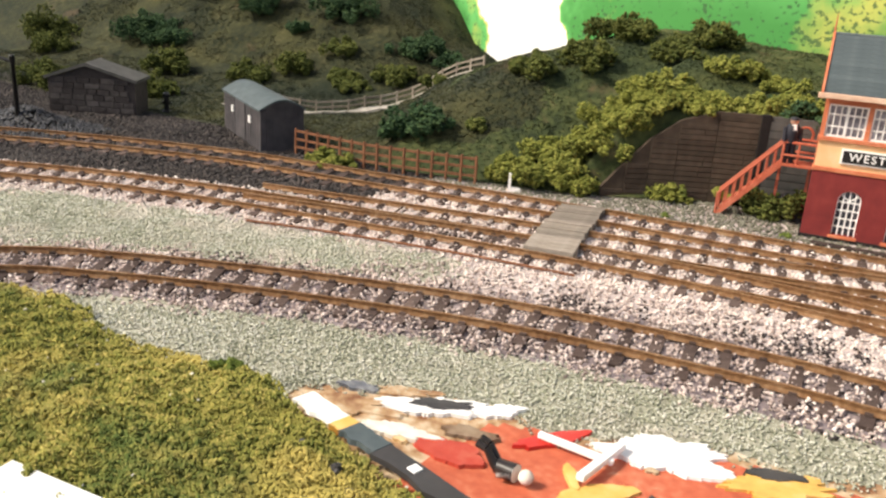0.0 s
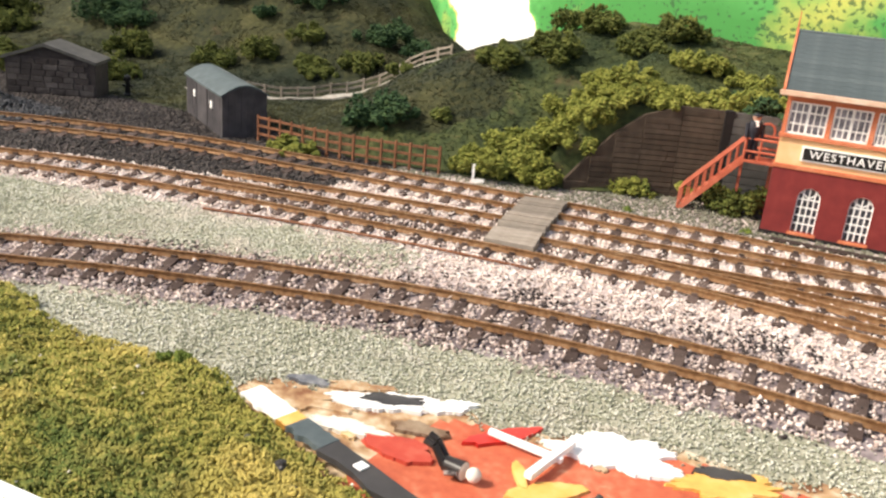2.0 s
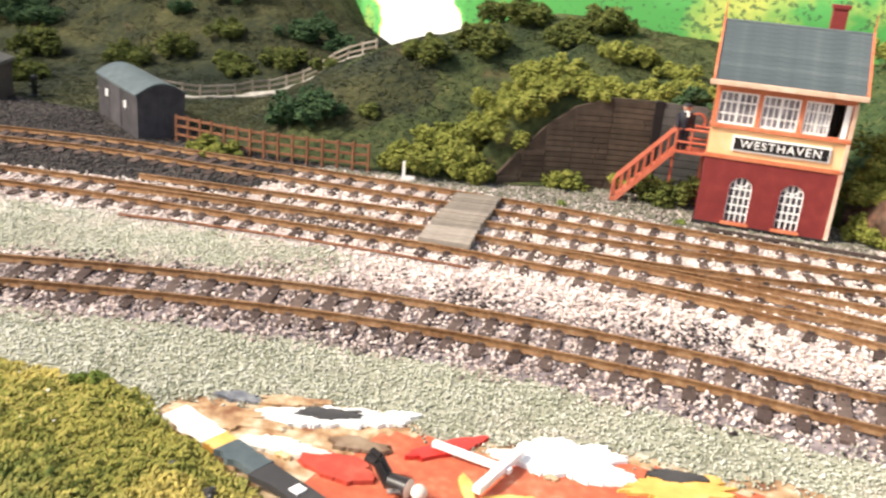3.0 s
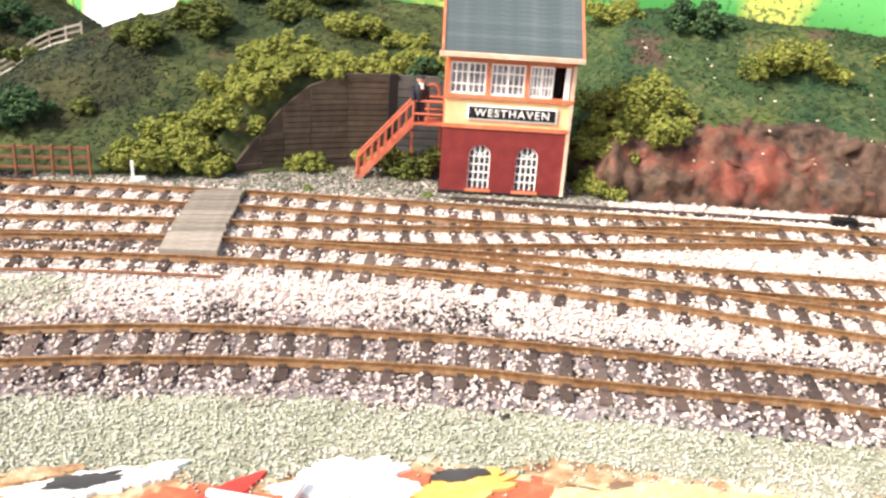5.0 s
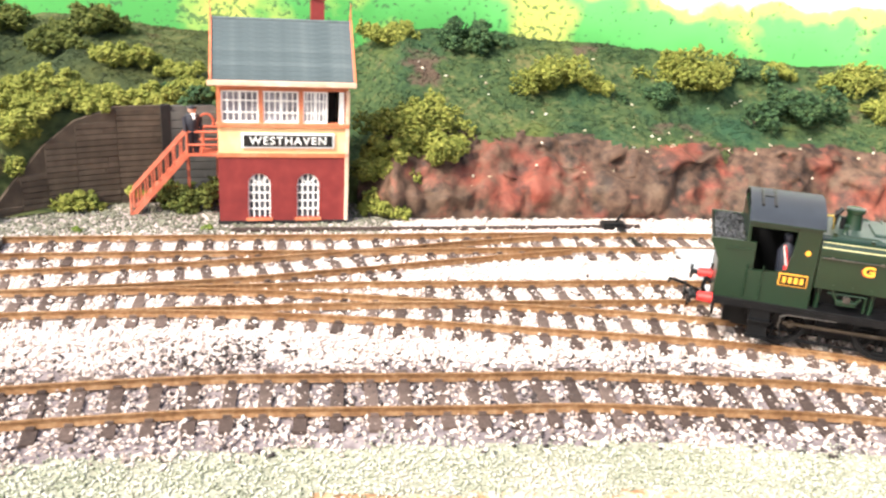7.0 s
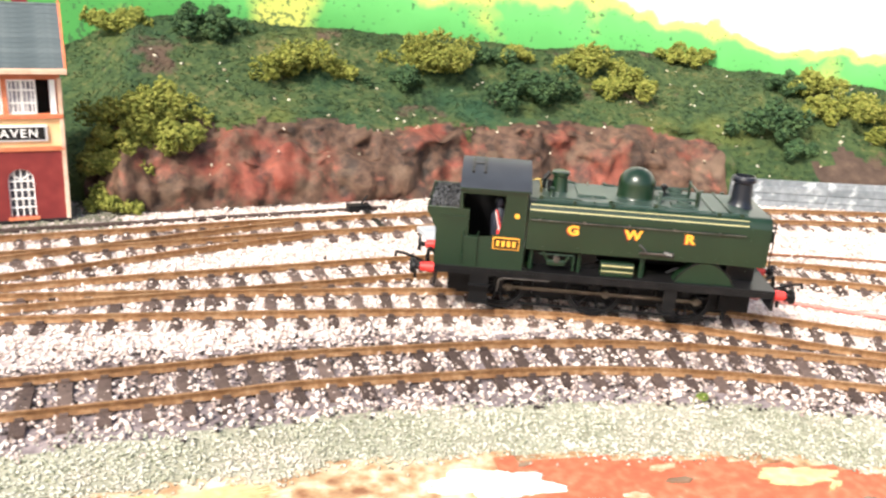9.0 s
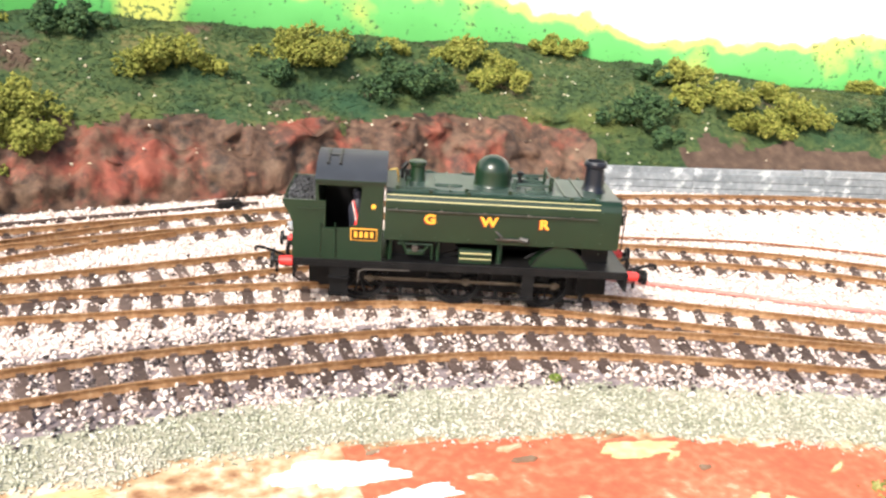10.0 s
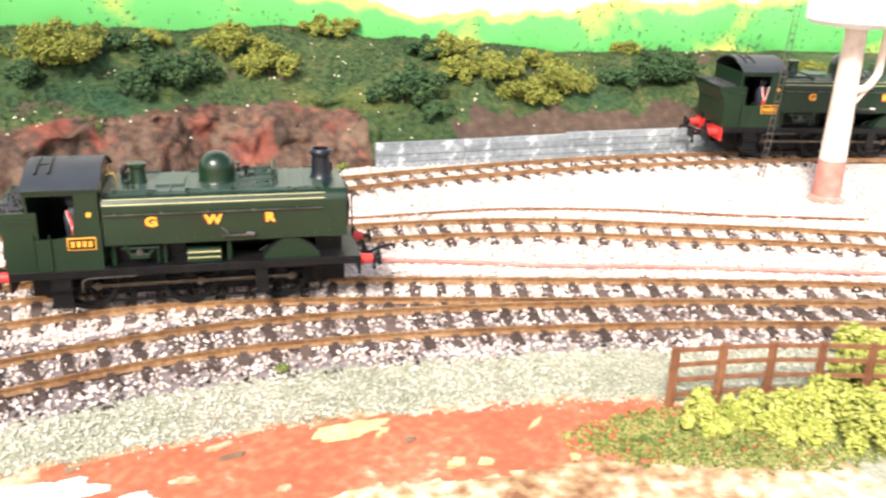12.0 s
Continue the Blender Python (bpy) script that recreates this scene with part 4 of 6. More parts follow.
def figure(m, label, coat, height=20.0):
    """A plain model railwayman as one mesh."""
    bm = B()
    h = height
    for s in (-1, 1):
        cyl(bm, (s * 1.4, 0, 0), (s * 1.1, 0, h * 0.48), 1.15, 1.4, seg=10)
    lathe(bm, [(2.3, h * 0.44), (2.7, h * 0.6), (3.1, h * 0.75), (2.2, h * 0.84), (1.0, h * 0.86)], seg=14)
    for s in (-1, 1):
        cyl(bm, (s * 3.1, 0, h * 0.78), (s * 3.3, -1.5, h * 0.48), 0.9, 0.75, seg=8)
    bmesh.ops.create_uvsphere(bm, u_segments=12, v_segments=8, radius=1.75, matrix=Matrix.Translation((0, -0.2, h * 0.93)))
    cyl(bm, (0, -0.4, h * 0.96), (0, -0.4, h), 2.0, 1.7, seg=12)
    for f in bm.faces:
        c = f.calc_center_median()
        f.material_index = 1 if h * 0.86 < c.z < h * 0.955 else 2 if h * 0.77 < c.z < h * 0.86 and abs(c.x) < 0.9 and c.y < -0.5 else 0
    ob = link_mesh("model_figure", bm, coat, None, smooth=True)
    ob.data.materials.append(M_FLESH)
    ob.data.materials.append(M_WHITE)
    ob.matrix_basis = m
    return tagged(ob, label, "figure")


M_COAT = node_mat("dark_navy_paint", [(0.012, 0.012, 0.018), (0.025, 0.025, 0.035)], 4.0, 0.6, 0.0)
figure(at(-79, 380.5, 23.1, 0, 0, 30), "small dark-coated model railwayman standing on the landing", M_COAT, 19.0)


# ---- walls and boards ----
def boarded_wall(points, height, mat, name, label, courses, thick=3.0, base=-3.5, piece="stone_course", span=(14, 30)):
    """An upright wall along a line, built of long courses with recessed joints."""
    w = thing(name, Matrix.Identity(4), label, "wall")
    rnd = random.Random(len(points))
    for (x0, y0, h0), (x1, y1, h1) in zip(points, points[1:]):
        d = Vector((x1 - x0, y1 - y0, 0))
        ang = math.degrees(math.atan2(d.y, d.x))
        part("core", prism(B(), [(0, base), (d.length, base), (d.length, h1 - 0.6), (0, h0 - 0.6)], 0.7, thick, "y"), mat, w).matrix_basis = at(x0, y0, 0, 0, 0, ang)
        for i in range(courses):
            za = base + (height - base) * i / courses
            zb = base + (height - base) * (i + 1) / courses - 0.35
            cuts = [0.0]
            while cuts[-1] < d.length - span[0] - 2:
                cuts.append(cuts[-1] + rnd.uniform(*span))
            if d.length - cuts[-1] > 4:
                cuts.append(d.length)
            else:
                cuts[-1] = d.length
            for a, b in zip(cuts, cuts[1:]):
                lim = min(h0 + (h1 - h0) * a / d.length, h0 + (h1 - h0) * b / d.length)
                if zb > lim + 0.5:
                    continue
                dy = rnd.uniform(-0.12, 0.1)
                part(piece, box(B(), a + 0.12, b - 0.12, dy, thick - 0.4, za, zb), mat, w).matrix_basis = at(x0, y0, 0, 0, 0, ang)
    return w


boarded_wall([(-152, 360, 2), (-144, 367, 14), (-136, 373.5, 25), (-126, 380, 34), (-112, 388.5, 39), (-93, 397, 39)], 40, M_PLANK, "retaining_wall", "brown coursed stone retaining wall below bushes", 18, span=(9, 24))
boarded_wall([(-92.5, 396, 39), (-60, 405, 39)], 40, M_GREYSTONE, "return_wall", "dark grey stone wall behind the staircase", 12, span=(10, 22))
boarded_wall([(-95, 394, 39.5), (-91.5, 395.5, 39.5)], 40, M_DARK, "wall_pier", "dark upright pier between two walls", 6, thick=4, span=(3, 5))
boarded_wall([(284, 389, 10.5), (330, 377.5, 10.5), (400, 361, 11), (450, 348, 11.5), (500, 331.5, 11.5), (570, 299, 11.5)], 11.5, M_GREYWALL, "low_wall", "low weathered grey boarded wall beside the back track", 4, thick=3.5, piece="board", span=(45, 80))


def crossing():
    c = thing("timber_crossing", at(0, 0, 0), "weathered grey timber board crossing laid over the tracks", "crossing")
    a0, a1 = Vector((-139, 266, 0)), Vector((-123, 270.5, 0))
    b0, b1 = Vector((-156, 326, 0)), Vector((-137, 334, 0))
    n = 15
    rnd = random.Random(2)
    for i in range(n):
        k = (i + 0.5) / n
        p, q = a0.lerp(b0, k), a1.lerp(b1, k)
        m = (p + q) / 2
        ang = math.degrees(math.atan2((q - p).y, (q - p).x))
        part("plank", box(B(), -9.2, 9.2, -2.05, 2.05, -3.6, 0.35, 0.2), M_TIMBER, c).matrix_basis = at(m.x + rnd.uniform(-.5, .5), m.y, rnd.uniform(-.15, .15), rnd.uniform(-1.5, 1.5), 0, ang + rnd.uniform(-1.5, 1.5))


crossing()
pad = thing("concrete_crossing", at(0, 0, 0), "pale grey concrete crossing slabs between two tracks", "crossing")
for cx, cy, sx, sy in ((130, 341, 21, 31), (128, 313.5, 20, 9)):
    part("slab", box(B(), -sx / 2, sx / 2, -sy / 2, sy / 2, -3.6, -0.5, 0.3), M_SLAB, pad).matrix_basis = at(cx, cy, 0, 0, 0, 7)


# ---- yard at the far end ----
def grounded_van():
    v = thing("van_body", at(-365.8, 346, -3, 0, 0, -26.6), "grounded dark grey wooden van body with curved roof", "van")
    L, W_, h = 64.0, 23.0, 21.5
    body = part("body", box(B(), 0, L, -W_ / 2, W_ / 2, 0, h, 0.3), M_VAN, v)
    for k in range(1, 16):
        x = L * k / 16
        part("batten", box(B(), x - 0.2, x + 0.2, -W_ / 2 - 0.25, -W_ / 2 + 0.3, 0.5, h - 0.5), M_VAN, body)
    for k in range(1, 7):
        y = -W_ / 2 + W_ * k / 7
        part("batten", box(B(), L - 0.3, L + 0.25, y - 0.2, y + 0.2, 0.5, h), M_VAN, body)
    bm = B()
    box(bm, L * 0.38, L * 0.62, -W_ / 2 - 0.6, -W_ / 2 + 0.2, 1, h - 1, 0.1)
    part("door", bm, M_VAN, v)
    bm = B()
    arc = [(-W_ / 2 - 0.8 + (W_ + 1.6) * k / 12, h - 0.2 + 5.0 * math.sin(math.pi * k / 12)) for k in range(13)]
    prism(bm, arc + [(b, z - 0.9) for b, z in reversed(arc)], -0.8, L + 0.8, "x")
    part("roof", bm, M_SLATE, v, "blue-grey curved roof", smooth=True)
    for x0, x1 in ((L - 1, L), (0, 1)):
        part("end", prism(B(), [(-W_ / 2, h - 1)] + [(b, z - 0.7) for b, z in arc[1:-1]] + [(W_ / 2, h - 1)], x0, x1, "x"), M_VAN, v)
    for x in (16, 46):
        part("notice", box(B(), x, x + 3, -W_ / 2 - 0.75, -W_ / 2 - 0.2, 12, 15.5), M_WHITE, v, "small white notice")


M_VAN = node_mat("dark_grey_boarding", [(0.03, 0.028, 0.03), (0.055, 0.05, 0.053), (0.085, 0.075, 0.078)], 5.0, 0.8, 0.1)
grounded_van()


def shed():
    s = thing("stone_shed", at(-466, 290, -3, 0, 0, 33), "dark sooty stone yard shed with a low-pitched grey roof", "shed")
    L, D, h = 50.0, 20.0, 19.0
    bm = B()
    prism(bm, [(0, 0), (L, 0), (L, h), (L * 0.45, h + 8), (0, h)], 0, D, "y")
    part("wall", bm, M_DARKSTONE, s)
    bm = B()
    prism(bm, [(-1.5, h - 0.3), (L * 0.45, h + 8.2), (L + 1.5, h - 0.3), (L + 1.5, h + 1.5), (L * 0.45, h + 10), (-1.5, h + 1.5)], -1.5, D + 1.5, "y")
    part("roof", bm, M_GREYSTONE, s, "dull grey weathered roof")
    rnd = random.Random(5)
    for i in range(6):
        x = 1
        while x < L - 6:
            w = rnd.uniform(5, 9)
            part("stone", box(B(), x, min(L - 1, x + w - .5), -0.6, 0.5, 1 + i * 3.3, 4 + i * 3.3, 0.3), M_DARKSTONE, s)
            x += w


shed()
bm = B()
lathe(bm, [(2.4, 0), (2.4, 2), (1.3, 3), (1.1, 34), (1.6, 35), (1.6, 37), (0.6, 38)], seg=14)
cyl(bm, (0, 0, 34), (-9, -3, 36), 0.9, seg=8)
cyl(bm, (-9, -3, 36), (-9.5, -3, 24), 0.8, seg=8)
crane = link_mesh("water_crane", bm, M_BLACK, smooth=True)
crane.matrix_basis = at(-438, 254, -3.2)
tagged(crane, "black yard water crane with a hanging hose", "water crane")


bm = B()
lathe(bm, [(2.6, 0), (2.6, 1.2), (1.6, 2.0), (1.4, 9.0), (2.2, 9.6), (2.0, 11.5), (0.8, 12.4)], seg=14)
box(bm, -3.4, 3.4, -0.7, 0.7, 5.5, 6.8, 0.2)
yp = link_mesh("yard_post", bm, M_BLACK, smooth=True)
yp.matrix_basis = at(-423, 338, -3.3, 0, 0, 20)
tagged(yp, "short black yard post with a crossbar", "post")


def coal_stage():
    p = scatter(2600, -480, -400, 240, 285)
    h = 9 * np.exp(-((p[:, 0] + 440) / 24) ** 2 - ((p[:, 1] - 262) / 12) ** 2)
    grains("coal_heap", np.column_stack([p, -3 + h]), 1.4, M_COAL, "heap of black coal and ash in the yard", "coal", RND)
    p = scatter(1500, -92, -66, 385, 402)
    h = 9 * np.exp(-((p[:, 0] + 78) / 8) ** 2 - ((p[:, 1] - 394) / 7) ** 2)
    grains("coal_bunker_heap", np.column_stack([p, -3 + h]), 1.3, M_COAL, "small heap of black coal beside the signal box", "coal", RND)


coal_stage()


def fence(points, height, mat, label, spacing, rails, post=1.0, base=-3.4):
    f = thing("fence", Matrix.Identity(4), label, "fence")
    pts = [(p.x, p.y) for p, _ in resample(points, spacing)]

    def gz(x, y):
        return hill_z(x, y) if y > y_on(TOE, x) else ground_z(x, y)
    zs = [gz(x, y) for x, y in pts]
    for (x, y), z in zip(pts, zs):
        part("post", box(B(), x - post / 2, x + post / 2, y - post / 2, y + post / 2, z - 1.5, z + height, 0.1), mat, f)
    for (x0, y0), (x1, y1), z0, z1 in zip(pts, pts[1:], zs, zs[1:]):
        for r in rails:
            d = Vector((x1 - x0, y1 - y0, z1 - z0))
            q = part("fence_rail", box(B(), 0, d.length, -0.3, 0.3, -0.55, 0.55), mat, f)
            q.matrix_basis = at(x0, y0, z0 + height * r) @ d.to_track_quat("X", "Z").to_matrix().to_4x4()
    return f


fence([(-300, 318), (-262, 320), (-230, 327), (-203, 337)], 13.5, M_FENCE, "brown post and rail fence along the yard", 7.0, (0.3, 0.6, 0.9))
fence([(-400, 385), (-372, 402), (-345, 425), (-322, 442), (-292, 446), (-262, 443)], 8.0, M_TIMBER, "pale weathered fence along the hillside path", 10.0, (0.45, 0.85))
fence([(244, 142.5), (259, 137), (275, 129), (292, 119.5), (311, 108.5), (333, 95)], 17.5, M_FENCE, "brown wooden fence behind bright green bushes", 13.5, (0.2, 0.45, 0.7, 0.94), post=1.7)
bm = B()
box(bm, -0.6, 0.6, -0.6, 0.6, 0, 8.5, 0.1)
box(bm, -0.6, 5, -0.5, 0.5, 0, 2.0, 0.1)
wp = link_mesh("white_marker_post", bm, M_WHITE)
wp.matrix_basis = at(-187, 338, -3.3, 0, 0, 20)
tagged(wp, "small white marker post beside the back track", "post")
bm = B()
for a in range(24):
    p0, p1 = 2 * math.pi * a / 24, 2 * math.pi * (a + 1) / 24
    cyl(bm, (4.4 * math.cos(p0), 0, 4.4 * math.sin(p0)), (4.4 * math.cos(p1), 0, 4.4 * math.sin(p1)), 0.4, seg=6)
    if a % 3 == 0:
        cyl(bm, (0, 0, 0), (4.4 * math.cos(p0), 0, 4.4 * math.sin(p0)), 0.18, seg=5)
cyl(bm, (0, -0.8, 0), (0, 0.8, 0), 0.7, seg=10)
wh = link_mesh("cart_wheel", bm, M_BRASS)
wh.matrix_basis = at(-90, 388, 1.6, -8, 0, 25)
tagged(wh, "small brass-coloured spoked cart wheel under the stairs", "wheel")
lv = thing("point_lever", at(99, 385, -3.2, 0, 0, 8), "black point lever box beside the back track", "point lever")
part("lever_box", box(B(), -5, 5, -2.5, 2.5, 0, 3.2, 0.4), M_BLACK, lv)
part("lever", cyl(B(), (1, 0, 3), (4, 0, 7), 0.5, seg=8), M_BLACK, lv)
part("tie_bar", box(B(), 1, 3.4, -32, -2.4, 0.5, 1.5, 0.1), M_BLACK, lv)


def hill_path():
    line = [(-418, 378), (-400, 383), (-372, 399), (-345, 422), (-322, 439), (-292, 443), (-262, 440)]
    bm, last = B(), None
    for p, h in resample(line, 4):
        row = []
        for k in (-3.3, -2.8, -1.2, 1.2, 2.8, 3.3):
            x, y = p.x - math.sin(h) * k, p.y + math.cos(h) * k
            row.append(bm.verts.new((x, y, hill_z(x, y) + (0.9 if abs(k) < 3 else -1.5))))
        if last:
            for i in range(5):
                bm.faces.new((last[i], last[i + 1], row[i + 1], row[i]))
        last = row
    ob = link_mesh("footpath", bm, M_PATH, smooth=True)
    tagged(ob, "greyish gravel footpath at the foot of the far hill", "footpath", kind="structure")


hill_path()

# ---- pannier tank engine ----
def tank_outline(w=15.6, z0=23.6, z1=39.2, r=3.6, n=6):
    o = [(-w, z0), (w, z0)]
    for k in range(n + 1):
        a = math.pi / 2 * k / n
        o.append((w - r + r * math.cos(a), z1 - r + r * math.sin(a)))
    for k in range(n + 1):
        a = math.pi / 2 + math.pi / 2 * k / n
        o.append((-w + r + r * math.cos(a), z1 - r + r * math.sin(a)))
    return o


def wheel_mesh(r=9.3):
    bm = B()
    n = 36
    prof = [(r * 0.84, -1.2), (r, -1.2), (r, 0.9), (r + 0.7, 1.2), (r + 0.7, 1.7), (r * 0.84, 1.7)]
    rings = [[bm.verts.new((q * math.cos(2 * math.pi * i / n), y, q * math.sin(2 * math.pi * i / n))) for i in range(n)] for q, y in prof]
    for a, b in zip(rings, rings[1:] + rings[:1]):
        for i in range(n):
            bm.faces.new((a[i], a[(i + 1) % n], b[(i + 1) % n], b[i]))
    cyl(bm, (0, -1.2, 0), (0, 1.2, 0), 1.9, seg=16)
    cyl(bm, (3.4, -1.3, -0.8), (3.4, 0.6, -0.8), 1.3, seg=12)
    bmesh.ops.recalc_face_normals(bm, faces=bm.faces)
    return bm


def spoke_mesh(r=9.3):
    bm = cyl(B(), (1.2, -0.3, 0), (r * 0.86, 0.2, 0), 0.42, seg=6)
    bm.transform(Matrix.Scale(MM, 4))
    me = bpy.data.meshes.new("spoke")
    bm.to_mesh(me)
    bm.free()
    me.materials.append(M_BLACK)
    return me


SPOKE = spoke_mesh()


def locomotive(m, label, beam=M_BLACK):
    lo = thing("tank_locomotive", m, label, "locomotive", "green tank engines")
    fp = 16.4
    # frames and running plate
    bm = B()
    box(bm, -53.8, 53.8, -16.6, 16.6, fp - 0.9, fp, 0.15)
    for s in (-1, 1):
        box(bm, -53.5, 53.5, s * 16.2 - 0.35, s * 16.2 + 0.35, fp - 2.6, fp - 0.9)
    part("running_plate", bm, M_BLACK, lo)
    bm = B()
    for s in (-1, 1):
        box(bm, -50, 50, s * 6.0 - 0.5, s * 6.0 + 0.5, 4.5, fp - 0.9)
    box(bm, -46, 46, -5.4, 5.4, 7, fp)
    box(bm, -47, 44, -5, 5, 3.0, 5.0, 0.3)
    part("frame", bm, M_BLACK, lo)
    for x in (-54.4, 53.6):
        part("buffer_beam", box(B(), x, x + 0.9, -16.2, 16.2, 9.6, fp - 0.2, 0.15), M_BLACK if x > 0 else beam, lo)
    # pannier tanks
    tank = part("tank", prism(B(), tank_outline(), -25.6, 43.0), M_LOCO, lo, smooth=True)
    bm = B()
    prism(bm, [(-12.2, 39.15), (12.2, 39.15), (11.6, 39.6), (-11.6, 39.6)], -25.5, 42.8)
    part("tank_top", bm, M_LOCOTOP, tank, "grey-green tank top, paler than the tank sides")
    for s in (-1, 1):
        # upper thin line is lining; lower thicker one paints the rounded edge's highlight
        for y, z, r in ((15.2, 36.6, 0.32), (14.45, 38.1, 0.2)):
            part("lining_and_highlight", cyl(B(), (-25.4, s * y, z), (42.9, s * y, z), r, seg=8), M_LINE, tank, "pale line along the tank: yellow lining above, painted highlight below")
    bm = B()
    for s in (-1, 1):
        cyl(bm, (-25, s * 16.5, 33.8), (42, s * 16.5, 33.8), 0.22, seg=6)
        for x in (-22, -8, 6, 20, 34):
            cyl(bm, (x, s * 15.4, 33.8), (x, s * 16.7, 33.8), 0.4, seg=6)
    part("handrail", bm, M_STEEL, tank)
    sb_ = part("smokebox", prism(B(), tank_outline(15.5, 23.4, 39.1), 43.0, 50.0), M_LOCO, lo, smooth=True)
    bm = B()
    cyl(bm, (50, 0, 29.5), (51.6, 0, 29.5), 9.0, 8.0, seg=28)
    cyl(bm, (51.6, 0, 29.5), (52.6, 0, 29.5), 1.0, seg=10)
    cyl(bm, (52.4, 0, 29.5), (52.6, 3.2, 27.5), 0.3, seg=6)
    part("smokebox_door", bm, M_BLACK, sb_, smooth=True)
    bm = B()
    cyl(bm, (-23, 0, 26.5), (44, 0, 26.5), 9.2, seg=28)
    box(bm, -24, -2, -8.8, 8.8, 14, 27)
    box(bm, 40, 49, -8.5, 8.5, 12, 25)
    part("boiler", bm, M_BLACK, lo, smooth=True)
    # mountings
    bm = B()
    lathe(bm, [(5.2, 38.4), (4.3, 39.2), (3.5, 40.4), (3.2, 42), (3.0, 47.0), (3.8, 47.5), (3.9, 48.5), (3.4, 49.2), (2.9, 49.3), (2.7, 45.0)], (43.2, 0, 0))
    part("chimney", bm, M_CHIMNEY, lo, "black chimney with a capped rim", smooth=True)
    bm = B()
    lathe(bm, [(6.8, 38.9), (6.2, 39.6), (5.9, 40.5), (5.9, 44.0)] + [(5.9 * math.cos(a), 44.0 + 5.4 * math.sin(a)) for a in [radians(d) for d in (12, 25, 38, 50, 62, 74, 86)]], (9.2, 0, 0), seg=36)
    part("dome", bm, M_LOCO, lo, "glossy green steam dome", smooth=True)
    bm = B()
    lathe(bm, [(3.0, 39.2), (2.6, 40.2), (2.3, 44.6), (2.9, 45.0), (2.9, 46.0), (2.2, 46.3)], (-15.6, 0, 0), seg=22)
    part("safety_valve_cover", bm, M_LOCO, lo, smooth=True)
    bm = B()
    cyl(bm, (-20.5, 2, 39.5), (-20.5, 2, 43), 0.6, seg=8)
    cyl(bm, (-20.5, 2, 43), (-19, 2, 45), 1.0, 0.7, seg=8)
    cyl(bm, (-19.0, -2, 39.5), (-19.0, -2, 43.5), 0.8, seg=8)
    part("whistle", bm, M_BLACK, lo)
    for s in (-1, 1):
        bm = B()
        box(bm, 19.5, 27.5, s * 7 - 2.4, s * 7 + 2.4, 39.4, 40.3, 0.2)
        cyl(bm, (23.5, s * 7, 40.2), (23.5, s * 7, 41.2), 2.2, seg=16)
        box(bm, 27.8, 28.4, s * 7 - 0.4, s * 7 + 0.4, 39, 44.5)
        cyl(bm, (16, s * 7, 41.3), (28, s * 7, 41.6), 0.45, seg=6)
        cyl(bm, (16, s * 7, 39.3), (16, s * 7, 42.6), 0.5, seg=6)
        cyl(bm, (16, s * 7 , 42.6), (16, s * 7, 43.6), 0.8, seg=8)
        part("tank_filler", bm, M_LOCOTOP, lo)
    for x0, x1 in ((-22, -10), (0, 3.5), (14, 17)):
        for s in (-1, 1):
            part("pipe", tube(B(), [(x0, s * 11.4, 39.9), (x1, s * 11.4, 39.9), (x1 + 1.5, s * 11.4, 39.3)], 0.3, 6), M_LOCOTOP, lo)
        part("pipe_clip", box(B(), x0 - 0.6, x0 + 0.6, -12.0, -10.8, 39.3, 40.6), M_LOCO, lo)
    part("hatch", box(B(), -10, -1, -6, 6, 39.5, 40.3, 0.2), M_LOCOTOP, lo)
    for x in (-5.5, 31.5, 37):
        part("tank_strap", box(B(), x, x + 0.5, -12.2, 12.2, 39.5, 40.0), M_LOCO, lo)
    for s in (-1, 1):
        for x in (-12, 0, 33, 40):
            part("lifting_eye", box(B(), x, x + 1.2, s * 13.2 - .5, s * 13.2 + .5, 38.6, 40.0, 0.2), M_LOCO, lo)
    # gangway rail, clack pipes and small valves between dome and chimney
    for y in (-4.5, 4.5):
        part("clack_pipe", tube(B(), [(15.5, y, 39.6), (15.5, y, 41.4), (21, y * 1.4, 41.2), (26, y * 2.2, 40.2), (26, y * 2.6, 39.4)], 0.35, 7), M_LOCOTOP, lo, smooth=True)
    part("lubricator", tube(B(), [(27, -9, 39.5), (27, -9, 44.6), (27, 3, 44.6), (27, 3, 39.5)], 0.4, 7), M_LOCO, lo, smooth=True)
    part("valve_stand", lathe(B(), [(1.1, 39.4), (0.8, 40.0), (0.6, 42.4), (1.2, 42.8), (1.2, 43.6), (0.5, 44.0)], (18.5, 1.5, 0), seg=14), M_BLACK, lo, smooth=True)
    part("valve_stand", lathe(B(), [(1.1, 39.4), (0.7, 40.0), (0.6, 41.6), (1.0, 42.0), (0.4, 42.6)], (-18.6, -7.5, 0), seg=14), M_LOCO, lo, smooth=True)
    part("whistle_pipe", tube(B(), [(-24.8, -4, 43.5), (-22.5, -4, 44.0), (-21.8, -4, 41.5), (-21.8, -4, 39.4)], 0.4, 7), M_BRASS, lo, smooth=True)
    # cab: thin sides with a real opening
    for s in (-1, 1):
        y0, y1 = (s * 16.0 - 0.4, s * 16.0 + 0.4)
        bm = B()
        curve = [(-32.5 + 1.5 * math.sin(math.pi / 2 * k / 5), 28.0 + 13.0 * k / 5) for k in range(6)]
        prism(bm, [(-24.2, fp), (-24.2, 42.8), (-31, 42.8)] + list(reversed(curve))[0:] + [(-35.5, 27.0), (-38, 26.8), (-38, fp)], y0, y1, "y")
